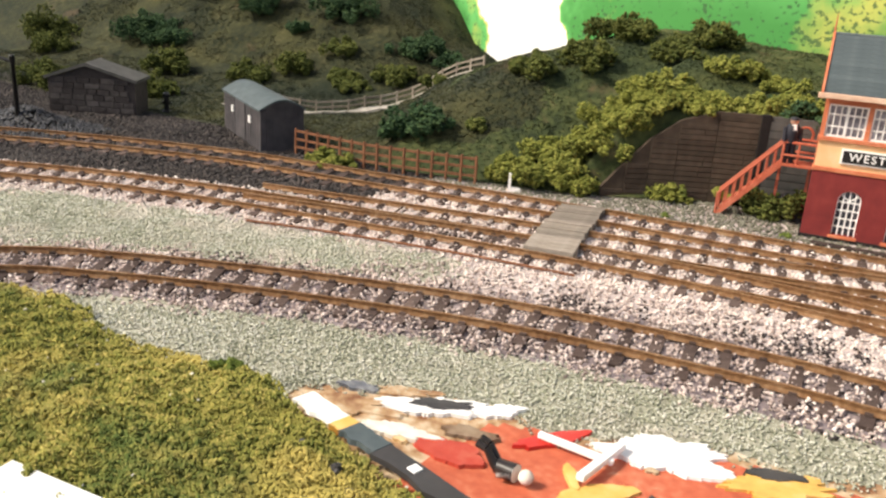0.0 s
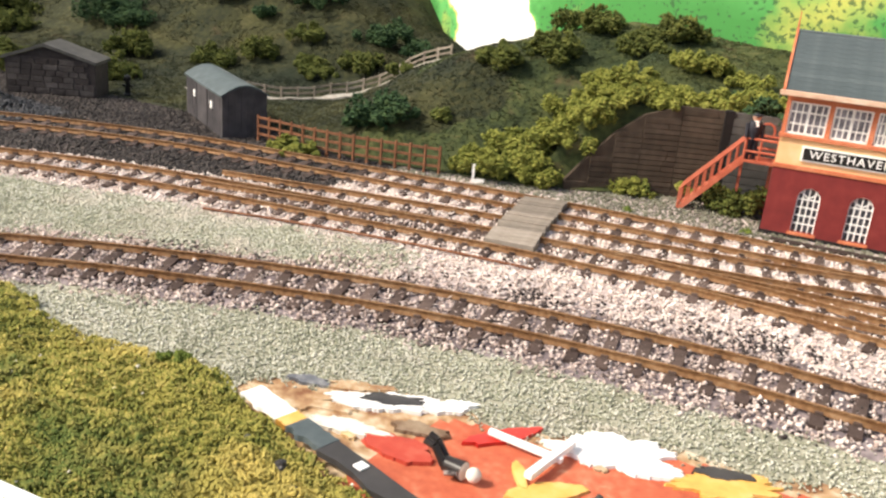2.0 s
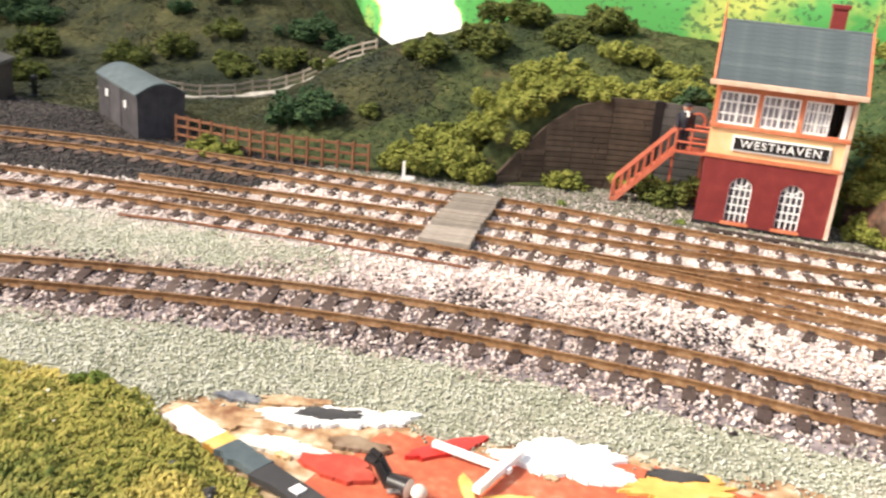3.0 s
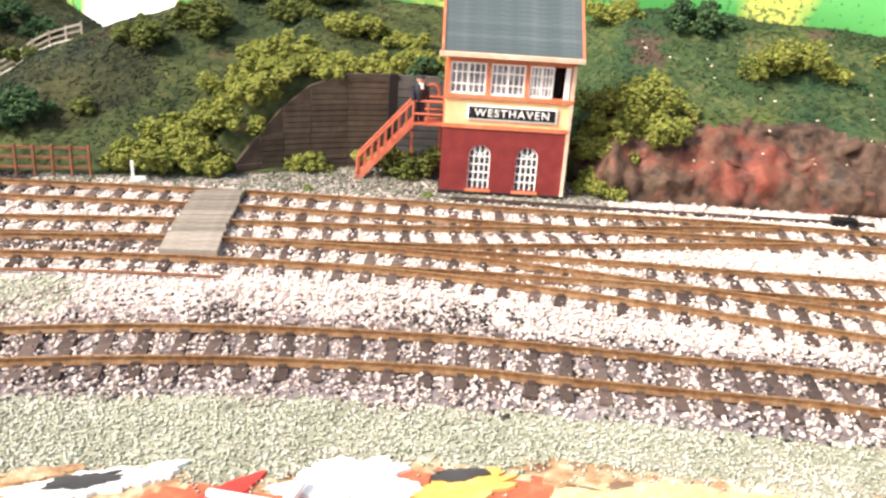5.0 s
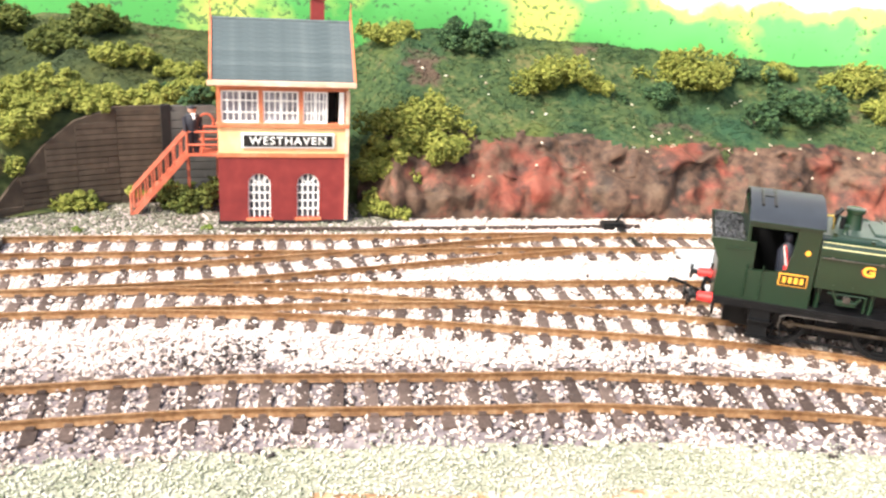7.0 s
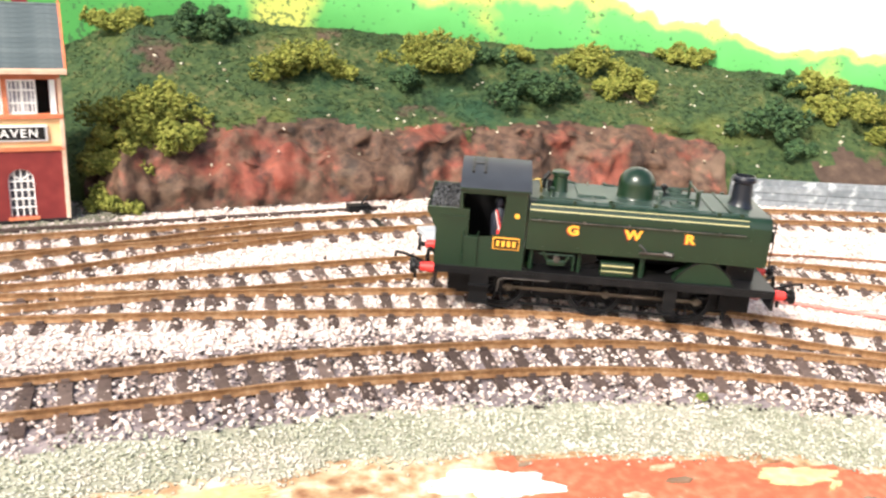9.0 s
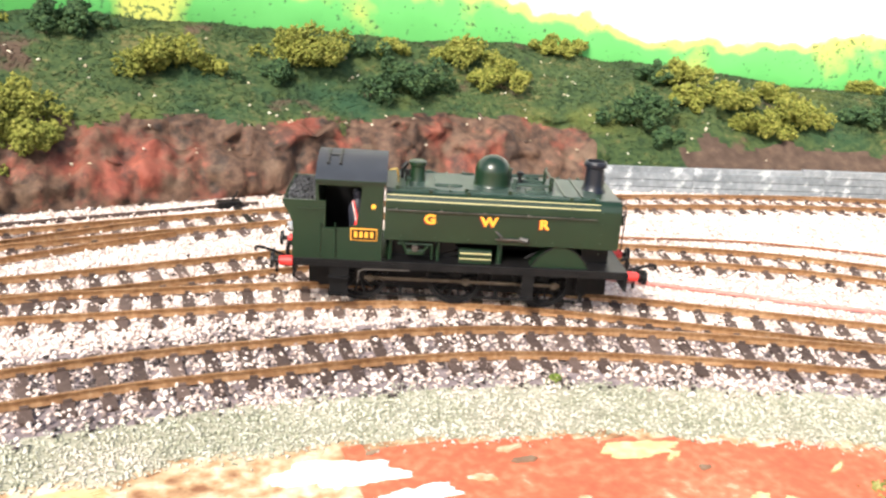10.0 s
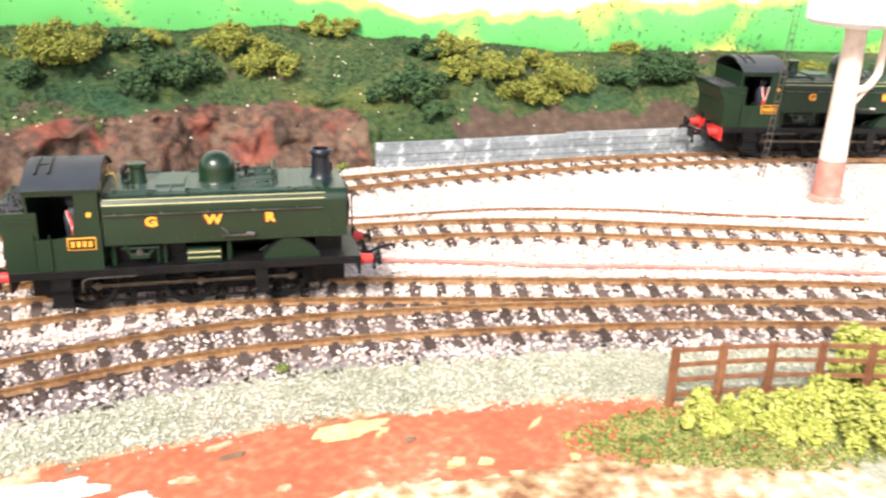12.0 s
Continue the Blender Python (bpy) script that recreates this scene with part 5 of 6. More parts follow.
        prism(bm, [(-38, 40.6), (-24.2, 40.6), (-24.2, 42.8), (-45.4, 42.8), (-45.4, 40.6)], y0 - .02 * s, y1 - .02 * s, "y")
        prism(bm, [(-38, fp), (-38, 26.8), (-43.5, 26.8), (-43.5, fp)], y0 + .03 * s, y1 + .03 * s, "y")
        prism(bm, [(-45.4, 35.4), (-44.3, 35.4), (-44.35, 36.8), (-44.5, 38.4), (-44.6, 40.0), (-44.6, 41), (-45.4, 41)], y0 + .04 * s, y1 + .04 * s, "y")
        side = part("cab_side", bm, M_LOCO, lo)
        side.location.x = -2.0 * MM
        pl = part("number_plate", box(B(), -34.2, -25.8, y0 - 0.35 if s < 0 else y1, y0 if s < 0 else y1 + 0.35, 23.1, 27.1, 0.12), M_GOLD, side, "orange-edged number plate")
        bm = B()
        ya, yb = (y0 - 0.5, y0 - 0.3) if s < 0 else (y1 + 0.3, y1 + 0.5)
        box(bm, -33.85, -26.15, ya, yb, 23.45, 26.75)
        face = part("plate_face", bm, M_BLACK, pl)
        bm = B()
        for k in range(4):
            x = -33.1 + 1.7 * k
            box(bm, x, x + 1.05, ya - 0.15, yb + 0.15, 24.2, 26.1)
        part("plate_bar", bm, M_GOLD, pl)
        bm = B()
        cyl(bm, (-27.2, s * 16.3, 34.4), (-27.2, s * 16.75, 34.4), 0.8, seg=16)
        part("route_disc", bm, M_GOLD, side)
        bm = B()
        for x in (-39.0, -43.6):
            cyl(bm, (x, s * 16.9, fp + 1), (x, s * 16.9, 28.5), 0.3, seg=6)
        box(bm, -43.6, -38.9, s * 16.6 - .25, s * 16.6 + .25, fp + 0.2, 26.6)
        part("cab_door", bm, M_LOCO, side)
    bm = B()
    arc = [(-17.2 + 34.4 * k / 14, 42.6 + 5.6 * math.sin(math.pi * k / 14) ** 0.8) for k in range(15)]
    prism(bm, arc + [(y, z - 0.7) for y, z in reversed(arc)], -47.6, -25.4)
    roof = part("cab_roof", bm, M_ROOF, lo, "dark grey cab roof with rain strips", smooth=True)
    for s in (-1, 1):
        part("eaves_strip", box(B(), -47.4, -25.6, s * 16.9 - 0.35, s * 16.9 + 0.35, 42.0, 42.6), M_LOCO, roof)
    bm = B()
    for s in (-1, 1):
        for k in range(12):
            cyl(bm, (-20 + 5.4 * k, s * 15.55, 25.0), (-20 + 5.4 * k, s * 15.85, 25.0), 0.22, seg=6)
        for k in range(5):
            cyl(bm, (44, s * 15.45, 22 + 3.4 * k), (44, s * 15.75, 22 + 3.4 * k), 0.22, seg=6)
    part("rivet_line", bm, M_LOCO, tank)
    for x in (-44.0, -40.2):
        part("rain_strip", tube(B(), [(x, y, 42.7 + 5.6 * math.sin(math.pi * (y + 17.2) / 34.4) ** 0.8) for y in (-11, -8, -5, -2, 1)], 0.55, 6), M_BLACK, roof)
    part("rain_strip_tie", box(B(), -44.0, -40.2, -5.4, -4.4, 47.0, 48.0, 0.1), M_BLACK, roof)
    part("cab_front", prism(B(), [(-15.6, fp), (15.6, fp), (15.6, 42.4)] + [(y * 0.9, z - 0.8) for y, z in reversed(arc[1:-1])] + [(-15.6, 42.4)], -27.0, -26.3), M_LOCO, lo)
    bm = B()
    for s in (-1, 1):
        cyl(bm, (-26.3, s * 10.5, 41.6), (-25.9, s * 10.5, 41.6), 2.2, seg=18)
    part("spectacle", bm, M_BRASS, lo)
    bm = B()
    box(bm, -44, -25, -15.4, 15.4, fp, fp + 0.6)
    box(bm, -29.0, -27.2, -13, 13, fp, 40)
    # added black panel closes the far opening, standing in for the cab's inner shade
    box(bm, -46.2, -27.2, 13.6, 15.2, fp, 42)
    part("backhead_and_shade_panel", bm, M_BLACK, lo)
    # bunker
    bk = [(-44.2, fp), (-44.2, 35.5), (-57.6, 35.5), (-57.6, 34.0), (-55.2, 30.5), (-54.4, 27.5), (-54.4, fp)]
    bm = B()
    prism(bm, bk, -16.2, -15.4, "y")
    prism(bm, bk, 15.4, 16.2, "y")
    box(bm, -54.6, -53.8, -15.4, 15.4, fp, 28)
    prism(bm, [(-54.4, 27.8), (-53.6, 27.8), (-56.6, 34.4), (-57.6, 35.5), (-57.6, 34)], -15.4, 15.4, "y")
    box(bm, -47.4, -46.7, -15.4, 15.4, fp, 42)
    bunker = part("bunker", bm, M_LOCO, lo)
    part("coping", box(B(), -53, -45, -16.6, -16.1, 32.4, 33.0), M_LOCO, bunker)
    rnd = np.random.default_rng(9)
    pts = np.column_stack([rnd.uniform(-56.4, -47.6, 900), rnd.uniform(-15, 15, 900), rnd.uniform(33.9, 35.5, 900)])
    coal = grains("coal", pts, 0.8, M_COAL, "black coal", "", rnd)
    for key in ("kind", "label"):
        if key in coal:
            del coal[key]
    coal.parent = bunker
    part("coal_bed", box(B(), -56, -47.5, -15.3, 15.3, 31, 34.4), M_COAL, bunker)
    # lettering on both sides
    for x, ch in ((-11.2, "G"), (7.6, "W"), (25.2, "R")):
        for s, rz in ((-1, 0), (1, 180)):
            lx = x if s < 0 else 13.9 - x
            letters(ch, 4.3, M_GOLD, tank, at(lx, s * 15.74, 30.9, 90, 0, rz) @ Matrix.Diagonal((1.16, 0.95, 1, 1)), 0.1, "letter")
            letters(ch, 4.3, M_SHADE, tank, at(lx - s * -0.35, s * 15.66, 30.6, 90, 0, rz) @ Matrix.Diagonal((1.2, 1.0, 1, 1)), 0.08, "letter_shade")
    # below the tanks
    for s in (-1, 1):
        bm = B()
        seg = [(22.3 + 19.0 * k / 14, fp + 7.2 * math.sin(math.pi * k / 14) ** 0.75) for k in range(15)]
        prism(bm, seg, min(s * 10.5, s * 15.0), max(s * 10.5, s * 15.0), "y")
        sp = part("splasher", bm, M_LOCO, lo, smooth=True)
        bm = B()
        for (xa, za), (xb, zb) in zip(seg, seg[1:]):
            cyl(bm, (xa, s * 15, za), (xb, s * 15, zb), 0.3, seg=6)
        part("beading", bm, M_BLACK, sp)
        tb = part("toolbox", box(B(), -1.2, 9.4, s * 13.4 - 1.6, s * 13.4 + 1.6, fp, fp + 4.6, 0.4), M_LOCO, lo)
        bm = B()
        box(bm, -1.0, 9.2, s * 15.1 - .15, s * 15.1 + .15, fp + 3.4, fp + 3.8)
        box(bm, -1.0, 9.2, s * 15.1 - .15, s * 15.1 + .15, fp + 1.6, fp + 1.9)
        part("toolbox_band", bm, M_LINE, tb)
        inj = part("injector", box(B(), -18.4, -12.6, s * 14.6 - .7, s * 14.6 + .7, 18.6, 20.4, 0.4), M_LOCO, lo)
        part("injector_pipe", tube(B(), [(-21, s * 14, 22), (-10, s * 14, 22), (-10, s * 14, 17)], 0.45, 7), M_LOCO, inj, smooth=True)
        part("injector_pipe", tube(B(), [(-20, s * 14.5, 23.4), (-18, s * 14.5, 19.5), (-13, s * 14.5, 19.5), (-11.5, s * 14.5, 21.5)], 0.5, 7), M_LOCO, inj, smooth=True)
        part("injector_valve", cyl(B(), (-15.5, s * 15.6, 20.8), (-15.5, s * 14.0, 20.8), 1.1, seg=12), M_STEEL, inj, smooth=True)
        for x, r in ((-23.5, 0.7), (-8, 0.6), (12, 0.9)):
            part("tank_support", cyl(B(), (x, s * 13, fp), (x, s * 13, 24), r, seg=8), M_LOCO, lo)
        bm = B()
        cyl(bm, (10, s * 15.5, 28.0), (12, s * 16.8, 26.4), 0.4, seg=6)
        cyl(bm, (10, s * 16.5, 25.7), (20, s * 16.5, 25.7), 0.4, seg=6)
        cyl(bm, (18, s * 15.5, 25.7), (20.5, s * 17, 25.7), 0.9, seg=8)
        part("clack_valve", bm, M_STEEL, lo)
        # steps, brake rigging and rods
        for x0, x1, z0 in ((-42.5, -36.5, 4.5), (19.8, 23.8, 5.5)):
            bm = B()
            box(bm, x0, x1, s * 15.6 - .4, s * 15.6 + .4, z0, fp - 1)
            box(bm, x0 - .3, x1 + .3, s * 16.4 - 1.4, s * 16.4 + 1.4, z0, z0 + 0.6)
            if x0 < 0:
                box(bm, x0 - .3, x1 + .3, s * 16.4 - 1.4, s * 16.4 + 1.4, z0 + 5.5, z0 + 6.1)
            part("step", bm, M_BLACK, lo)
        bm = B()
        box(bm, -31.5, 33.5, s * 10.6 - .35, s * 10.6 + .35, 7.9, 9.0, 0.1)
        for x in (-29.5, 2.0, 31.5):
            cyl(bm, (x, s * 10.1, 8.5), (x, s * 11.4, 8.5), 1.25, seg=14)
            cyl(bm, (x, s * 11.3, 8.5), (x, s * 12.0, 8.5), 0.6, seg=8)
        part("coupling_rod", bm, M_ROD, lo, "dull steel coupling rod", smooth=True)
        bm = B()
        part("brake_pipe", tube(B(), [(-33.5, s * 15.6, 8.5), (-33.2, s * 15.6, 12.4), (-31.5, s * 15.6, 13.2), (-17, s * 15.6, 13.4), (-16.6, s * 15.6, 16)], 0.32, 7), M_STEEL, lo, smooth=True)
        box(bm, -40, 40, s * 8 - .4, s * 8 + .4, 1.6, 2.4)
        for x in (-20, 12, 41):
            box(bm, x, x + 1.2, s * 8 - .6, s * 8 + .6, 2, 13)
            box(bm, x - 1.6, x, s * 8 - .9, s * 8 + .9, 5.5, 11)
        part("brake_rigging", bm, M_BLACK, lo)
        for x in (-32.9, -1.4, 28.1):
            w = part("wheel", wheel_mesh(), M_BLACK, lo, smooth=True)
            w.matrix_basis = at(x, s * 8.1, 9.3, 0, 0, 0 if s < 0 else 180)
            for k in range(14):
                sp = new("spoke", SPOKE)
                sp.parent = w
                sp.matrix_basis = at(0, 0, 0, 0, 360 * k / 14, 0)
    for e in (-1, 1):
        x0 = e * 54.4
        for s in (-1, 1):
            bf = part("buffer", cyl(B(), (x0, s * 11.6, 13.4), (x0 + e * 4.6, s * 11.6, 13.4), 1.9, 1.5, seg=16), M_RED, lo, "red buffer housing", smooth=True)
            bm = B()
            cyl(bm, (x0 + e * 4.6, s * 11.6, 13.4), (x0 + e * 6.4, s * 11.6, 13.4), 0.9, seg=10)
            cyl(bm, (x0 + e * 6.3, s * 11.6, 13.4), (x0 + e * 7.3, s * 11.6, 13.4), 2.5, seg=18)
            part("buffer_head", bm, M_BLACK, bf, smooth=True)
        bm = B()
        box(bm, min(x0, x0 + e * 9), max(x0, x0 + e * 9), -1.4, 1.4, 9.4, 10.6)
        box(bm, min(x0 + e * 8, x0 + e * 8.8), max(x0 + e * 8, x0 + e * 8.8), -3.5, 3.5, 8.2, 12.4)
        tube(bm, [(x0 + e * 4, 0, 11), (x0 + e * 11, 0, 13.4), (x0 + e * 14, 0, 13.8), (x0 + e * 14, 0, 12.2)], 0.55, 6)
        cyl(bm, (x0 + e * 7, 0, 10), (x0 + e * 7, 0, 5), 0.6, seg=6)
        part("coupling", bm, M_BLACK, lo)
        bm = B()
        tube(bm, [(x0 + e * .5, -4, 16), (x0 + e * 2.4, -4, 17.5), (x0 + e * 3, -4, 14), (x0 + e * 2, -4, 11)], 0.7, 8)
        tube(bm, [(x0 + e * .5, 7, 16.4), (x0 + e * .5, 7, 19)], 0.4, 6)
        part("vacuum_hose", bm, M_BLACK, lo)
    bm = B()
    for s in (-1, 1):
        tube(bm, [(50.5, s * 12, 38), (52, s * 12, 37), (52, s * 12, 22)], 0.25, 6)
    box(bm, 50, 51.2, -13.8, -13.0, 31.5, 35)
    cyl(bm, (46.5, 2, 39), (46.5, 2, 44), 0.5, seg=6)
    cyl(bm, (46.5, 2, 41), (46.5, 2, 44), 0.8, seg=8)
    part("lamp_iron", bm, M_BLACK, lo)
    return lo


def driver(m, label):
    bm = B()
    lathe(bm, [(2.2, 0), (2.4, 6), (2.8, 12), (1.6, 14), (0.8, 15)], seg=12)
    bmesh.ops.create_uvsphere(bm, u_segments=10, v_segments=8, radius=1.7, matrix=Matrix.Translation((0, 0, 16.5)))
    marks = [len(bm.faces)]
    for x0, x1 in ((-1.2, 0.5), (2.2, 1.0)):
        cyl(bm, (x0, -2.6, 14.6), (x1, -3.3, 8.0), 0.45, 0.5, seg=8)
    marks.append(len(bm.faces))
    lathe(bm, [(1.0, 4.5), (1.3, 4.8), (1.3, 8.0), (1.0, 8.4)], (0.8, -3.0, 0), seg=12)
    for i, f in enumerate(bm.faces):
        f.material_index = 0 if i < marks[0] else 1 if i < marks[1] else 2
    ob = link_mesh("driver_figure", bm, M_OVERALL, smooth=True)
    ob.data.materials.append(M_WHITE)
    ob.data.materials.append(M_RED)
    ob.matrix_basis = m
    return tagged(ob, label, "figure")


M_OVERALL = node_mat("driver_paint", [(0.01, 0.011, 0.016), (0.018, 0.02, 0.03), (0.04, 0.04, 0.05)], 6.0, 0.5, 0.0)
ENGINE = at(155.8, 266.4, 0.0, 0, 0, -18.3) @ Matrix.Scale(0.947, 4)
locomotive(ENGINE, "green pannier tank locomotive with orange lettering and red buffers")
driver(ENGINE @ at(-34.6, -11.0, 20.5), "small model engine driver in the cab doorway")
SECOND = at(515.0, 305.5, 0.0, 0, 0, -26) @ Matrix.Scale(1.12, 4)
locomotive(SECOND, "second green tank locomotive standing on the back track beside the wall", M_RED)
driver(SECOND @ at(-34.6, -11.0, 20.5), "small model driver in the second engine's cab")


# ---- water tower ----
def water_tower():
    w = thing("water_tower", at(451, 247, -3), "cream and pink water tower with tapered column and round tank", "water tower")
    col = part("column", lathe(B(), [(7.5, 0), (7.5, 1.5), (6.3, 3), (6.0, 20), (4.6, 78), (5.2, 80)], seg=28), M_COLUMN, w, smooth=True)
    part("column_base", lathe(B(), [(8.4, -0.5), (8.4, 1.0), (6.6, 2.6), (6.1, 19.5), (6.1, 20)], seg=28), M_COLUMNFOOT, col, "red-brown painted column foot", smooth=True)
    part("tank", lathe(B(), [(5, 79.6), (20, 81.6), (22, 83.5), (22, 121), (23, 122), (23, 124), (0.5, 128)], seg=40), M_WHITE, w, smooth=True)
    bm = B()
    tube(bm, [(4.5, -2, 52), (9, -5, 54), (11.5, -7, 60), (12, -7.5, 86)], 1.7, 10)
    part("feed_pipe", bm, M_COLUMN, w, smooth=True)
    bm = B()
    cyl(bm, (4, 0, 50), (9, -4, 53), 1.0, seg=8)
    cyl(bm, (4, 0, 42), (11, -5, 55), 0.8, seg=8)
    part("bracket", bm, M_COLUMN, w)
    # ladder from the ground up to the tank's rim
    lo, hi = Vector((5, 42, 0)), Vector((-15, 20, 100))
    side = Vector((1.0, -0.7, 0))
    ladder = part("ladder", cyl(B(), lo - side, hi - side, 0.22, seg=6), M_STEEL, w, "thin dark metal ladder")
    part("ladder_rail", cyl(B(), lo + side, hi + side, 0.22, seg=6), M_STEEL, ladder)
    for k in range(1, 24):
        p = lo.lerp(hi, k / 24)
        part("rung", cyl(B(), p - side, p + side, 0.28, seg=6), M_STEEL, ladder)


water_tower()

# ---- bushes ----
def bush_mesh(r, seed, squat=0.98, fine=1.0):
    """A crown of many small knobbly foam clumps with an uneven outline."""
    rnd = np.random.default_rng(seed)
    ico = np.array([(1, 0, 0), (-1, 0, 0), (0, 1, 0), (0, -1, 0), (0, 0, 1), (0, 0, -1)], float)
    fac = np.array([(0, 2, 4), (2, 1, 4), (1, 3, 4), (3, 0, 4), (2, 0, 5), (1, 2, 5), (3, 1, 5), (0, 3, 5)])
    heads = []
    for i in range(int(9 + r * 0.9)):
        d = rnd.normal(size=3)
        d /= np.linalg.norm(d)
        d[2] = abs(d[2]) * 0.9 - 0.15
        heads.append((d * rnd.uniform(0.35, 1.1) * r * (1.18, 0.85, 0.78), r * rnd.uniform(0.14, 0.36)))
    cs, ss = [], []
    for c, hr in heads:
        for k in range(int((22 + 16 * hr) / fine ** 1.5)):
            d = rnd.normal(size=3)
            d /= np.linalg.norm(d)
            cs.append(c + d * hr * rnd.uniform(0.55, 1.12))
            ss.append(rnd.uniform(0.45, 1.1) * fine)
    cs, ss = np.array(cs), np.array(ss)
    n = len(cs)
    v = ico[None] * ss[:, None, None] * rnd.uniform(0.6, 1.5, (n, 6, 1)) + cs[:, None, :]
    v[:, :, 2] = v[:, :, 2] * squat + r * 0.3
    f = (fac[None] + (np.arange(n) * 6)[:, None, None]).reshape(-1, 3)
    me = bpy.data.meshes.new("bush")
    me.from_pydata((v.reshape(-1, 3) * MM).tolist(), [], f.tolist())
    return me


def bushes(spots, mat, label, group, seed, fine=1.0):
    for i, (x, y, r) in enumerate(spots):
        me = bush_mesh(r * 1.18, seed + i, fine=fine)
        me.materials.append(mat)
        ob = new("bush", me)
        z = hill_z(x, y) if y > y_on(TOE, x) else ground_z(x, y)
        ob.matrix_basis = at(x, y, z - 0.15 * r)
        tagged(ob, label, "bush", group)


bushes([(-277, 313, 8), (-267, 314, 6), (-167, 393, 11), (-150, 396, 10), (-146, 388, 8), (-139, 391, 9), (-131, 394, 9), (-123, 398, 9), (-115, 401, 9), (-106, 405, 9), (-97, 408, 9), (-88, 412, 8), (-128, 436, 9), (-118, 441, 8), (-96, 436, 8), (-152, 372, 7), (-147, 379, 7), (-153, 385, 10), (-159, 368, 11), (-172, 358, 12), (-184, 349, 12), (-197, 347, 8), (-162, 356, 9), (-185, 364, 9), (-127, 377, 8), (-140, 398, 9), (-104, 406, 8), (-82, 414, 9), (-143, 384, 8), (-133, 392, 7), (-120, 402, 8), (-150, 374, 8), (-176, 372, 9), (-167, 381, 9), (-158, 408, 8), (-136, 384, 7), (-122, 391, 7), (-110, 394, 6), (-97, 399, 7), (-149, 375, 6)],
       M_BUSH, "yellow-green lichen bush round the retaining wall", "bushes by the retaining wall", 100)
bushes([(-195, 425, 13), (-220, 410, 11), (-157, 445, 12), (-147, 467, 12), (-194, 463, 14), (-224, 366, 5), (-427, 451, 12), (-347, 462, 11), (-449, 429, 12), (-373, 447, 10), (-520, 420, 16), (-700, 440, 20), (-665, 420, 15), (-400, 470, 10), (-500, 350, 14), (-535, 335, 16), (-470, 368, 11), (-385, 452, 8), (-300, 440, 7), (-77, 390, 13), (-84, 389, 8)],
       M_BUSH_OLIVE, "olive green lichen bush on the hillside", "hillside bushes", 200, 1.25)
bushes([(12, 411, 18), (22, 402, 11), (-2, 398, 10), (1, 388, 9), (3, 400, 9), (-4, 404, 8), (83, 454, 17), (150, 466, 18), (-4, 478, 10), (236, 468, 13), (251, 450, 14), (197, 477, 8), (290, 471, 9), (310, 478, 9), (356, 437, 12), (348, 421, 9), (369, 411, 14), (381, 396, 14), (407, 398, 14), (405, 415, 10), (484, 426, 9), (560, 345, 14)],
       M_BUSH, "yellow-green lichen bush above the rock cutting", "cutting bushes", 300)
bushes([(-252, 356, 13), (-263, 352, 8), (-83, 408, 10), (-585, 455, 20), (-560, 449, 16), (-498, 490, 20), (-560, 507, 24), (-422, 500, 19), (-353, 490, 14), (-326, 495, 10), (-448, 480, 9), (35, 475, 12), (51, 479, 7), (128, 455, 11), (184, 475, 10), (199, 450, 17), (316, 413, 15), (342, 440, 10), (324, 400, 8), (475, 384, 17), (444, 391, 10)],
       M_BUSH_DARK, "dark green foliage bush on the hillside", "dark bushes", 400, 1.2)
M_BRIGHT = node_mat("bright_foam", [(0.18, 0.205, 0.035), (0.34, 0.355, 0.075), (0.5, 0.485, 0.15)], 3.0, 0.95, 0.3, island=0.5)
bushes([(248, 131, 8), (260, 126, 8.5), (271, 120, 9), (283, 118, 9), (296, 124, 8), (318, 132, 11), (278, 107, 9), (296, 105, 10), (312, 112, 10), (262, 116, 6)],
       M_BRIGHT, "bright yellow-green foam bush beside the fence", "foreground bushes", 500, 0.75)


M_WEED = node_mat("weed_foam", [(0.05, 0.075, 0.012), (0.11, 0.15, 0.025), (0.19, 0.22, 0.045)], 3.0, 0.95, 0.3, island=0.5)
bushes([(162, 209, 1.9), (-151, 136, 3.2), (205, 404, 2.6), (248, 398, 2.4), (268, 396, 2.2), (22, 389, 2.5), (-70, 362, 1.8), (-118, 352, 2.2)],
       M_WEED, "tiny green weed growing beside the track", "weeds", 700, 0.5)


# ---- stones on the bank ----
def stones():
    p = scatter(7500, -60, 540, 380, 520)
    d = np.array([y - y_on(TOE, x) for x, y in p])
    keep = (d > 4) & (d < 75) & (RND.uniform(0, 1, len(p)) < np.array([0.02 + 0.5 * max(0.0, lump(x, y, 15, 31)) ** 2 for x, y in p]))
    p = p[keep]
    grains("stones", place(p, hill_z, 0.3), 1.0, M_LITTER, "pale loose stones scattered on the bank", "stones", RND)
    p = scatter(70, -250, -60, 60, 140)
    p = p[np.array([grassy(x, y) > 0 for x, y in p])]
    grains("grass_litter", place(p, ground_z, 1.3), 0.5, M_STONE, "pale bits lying in the foam grass", "litter", RND)


stones()


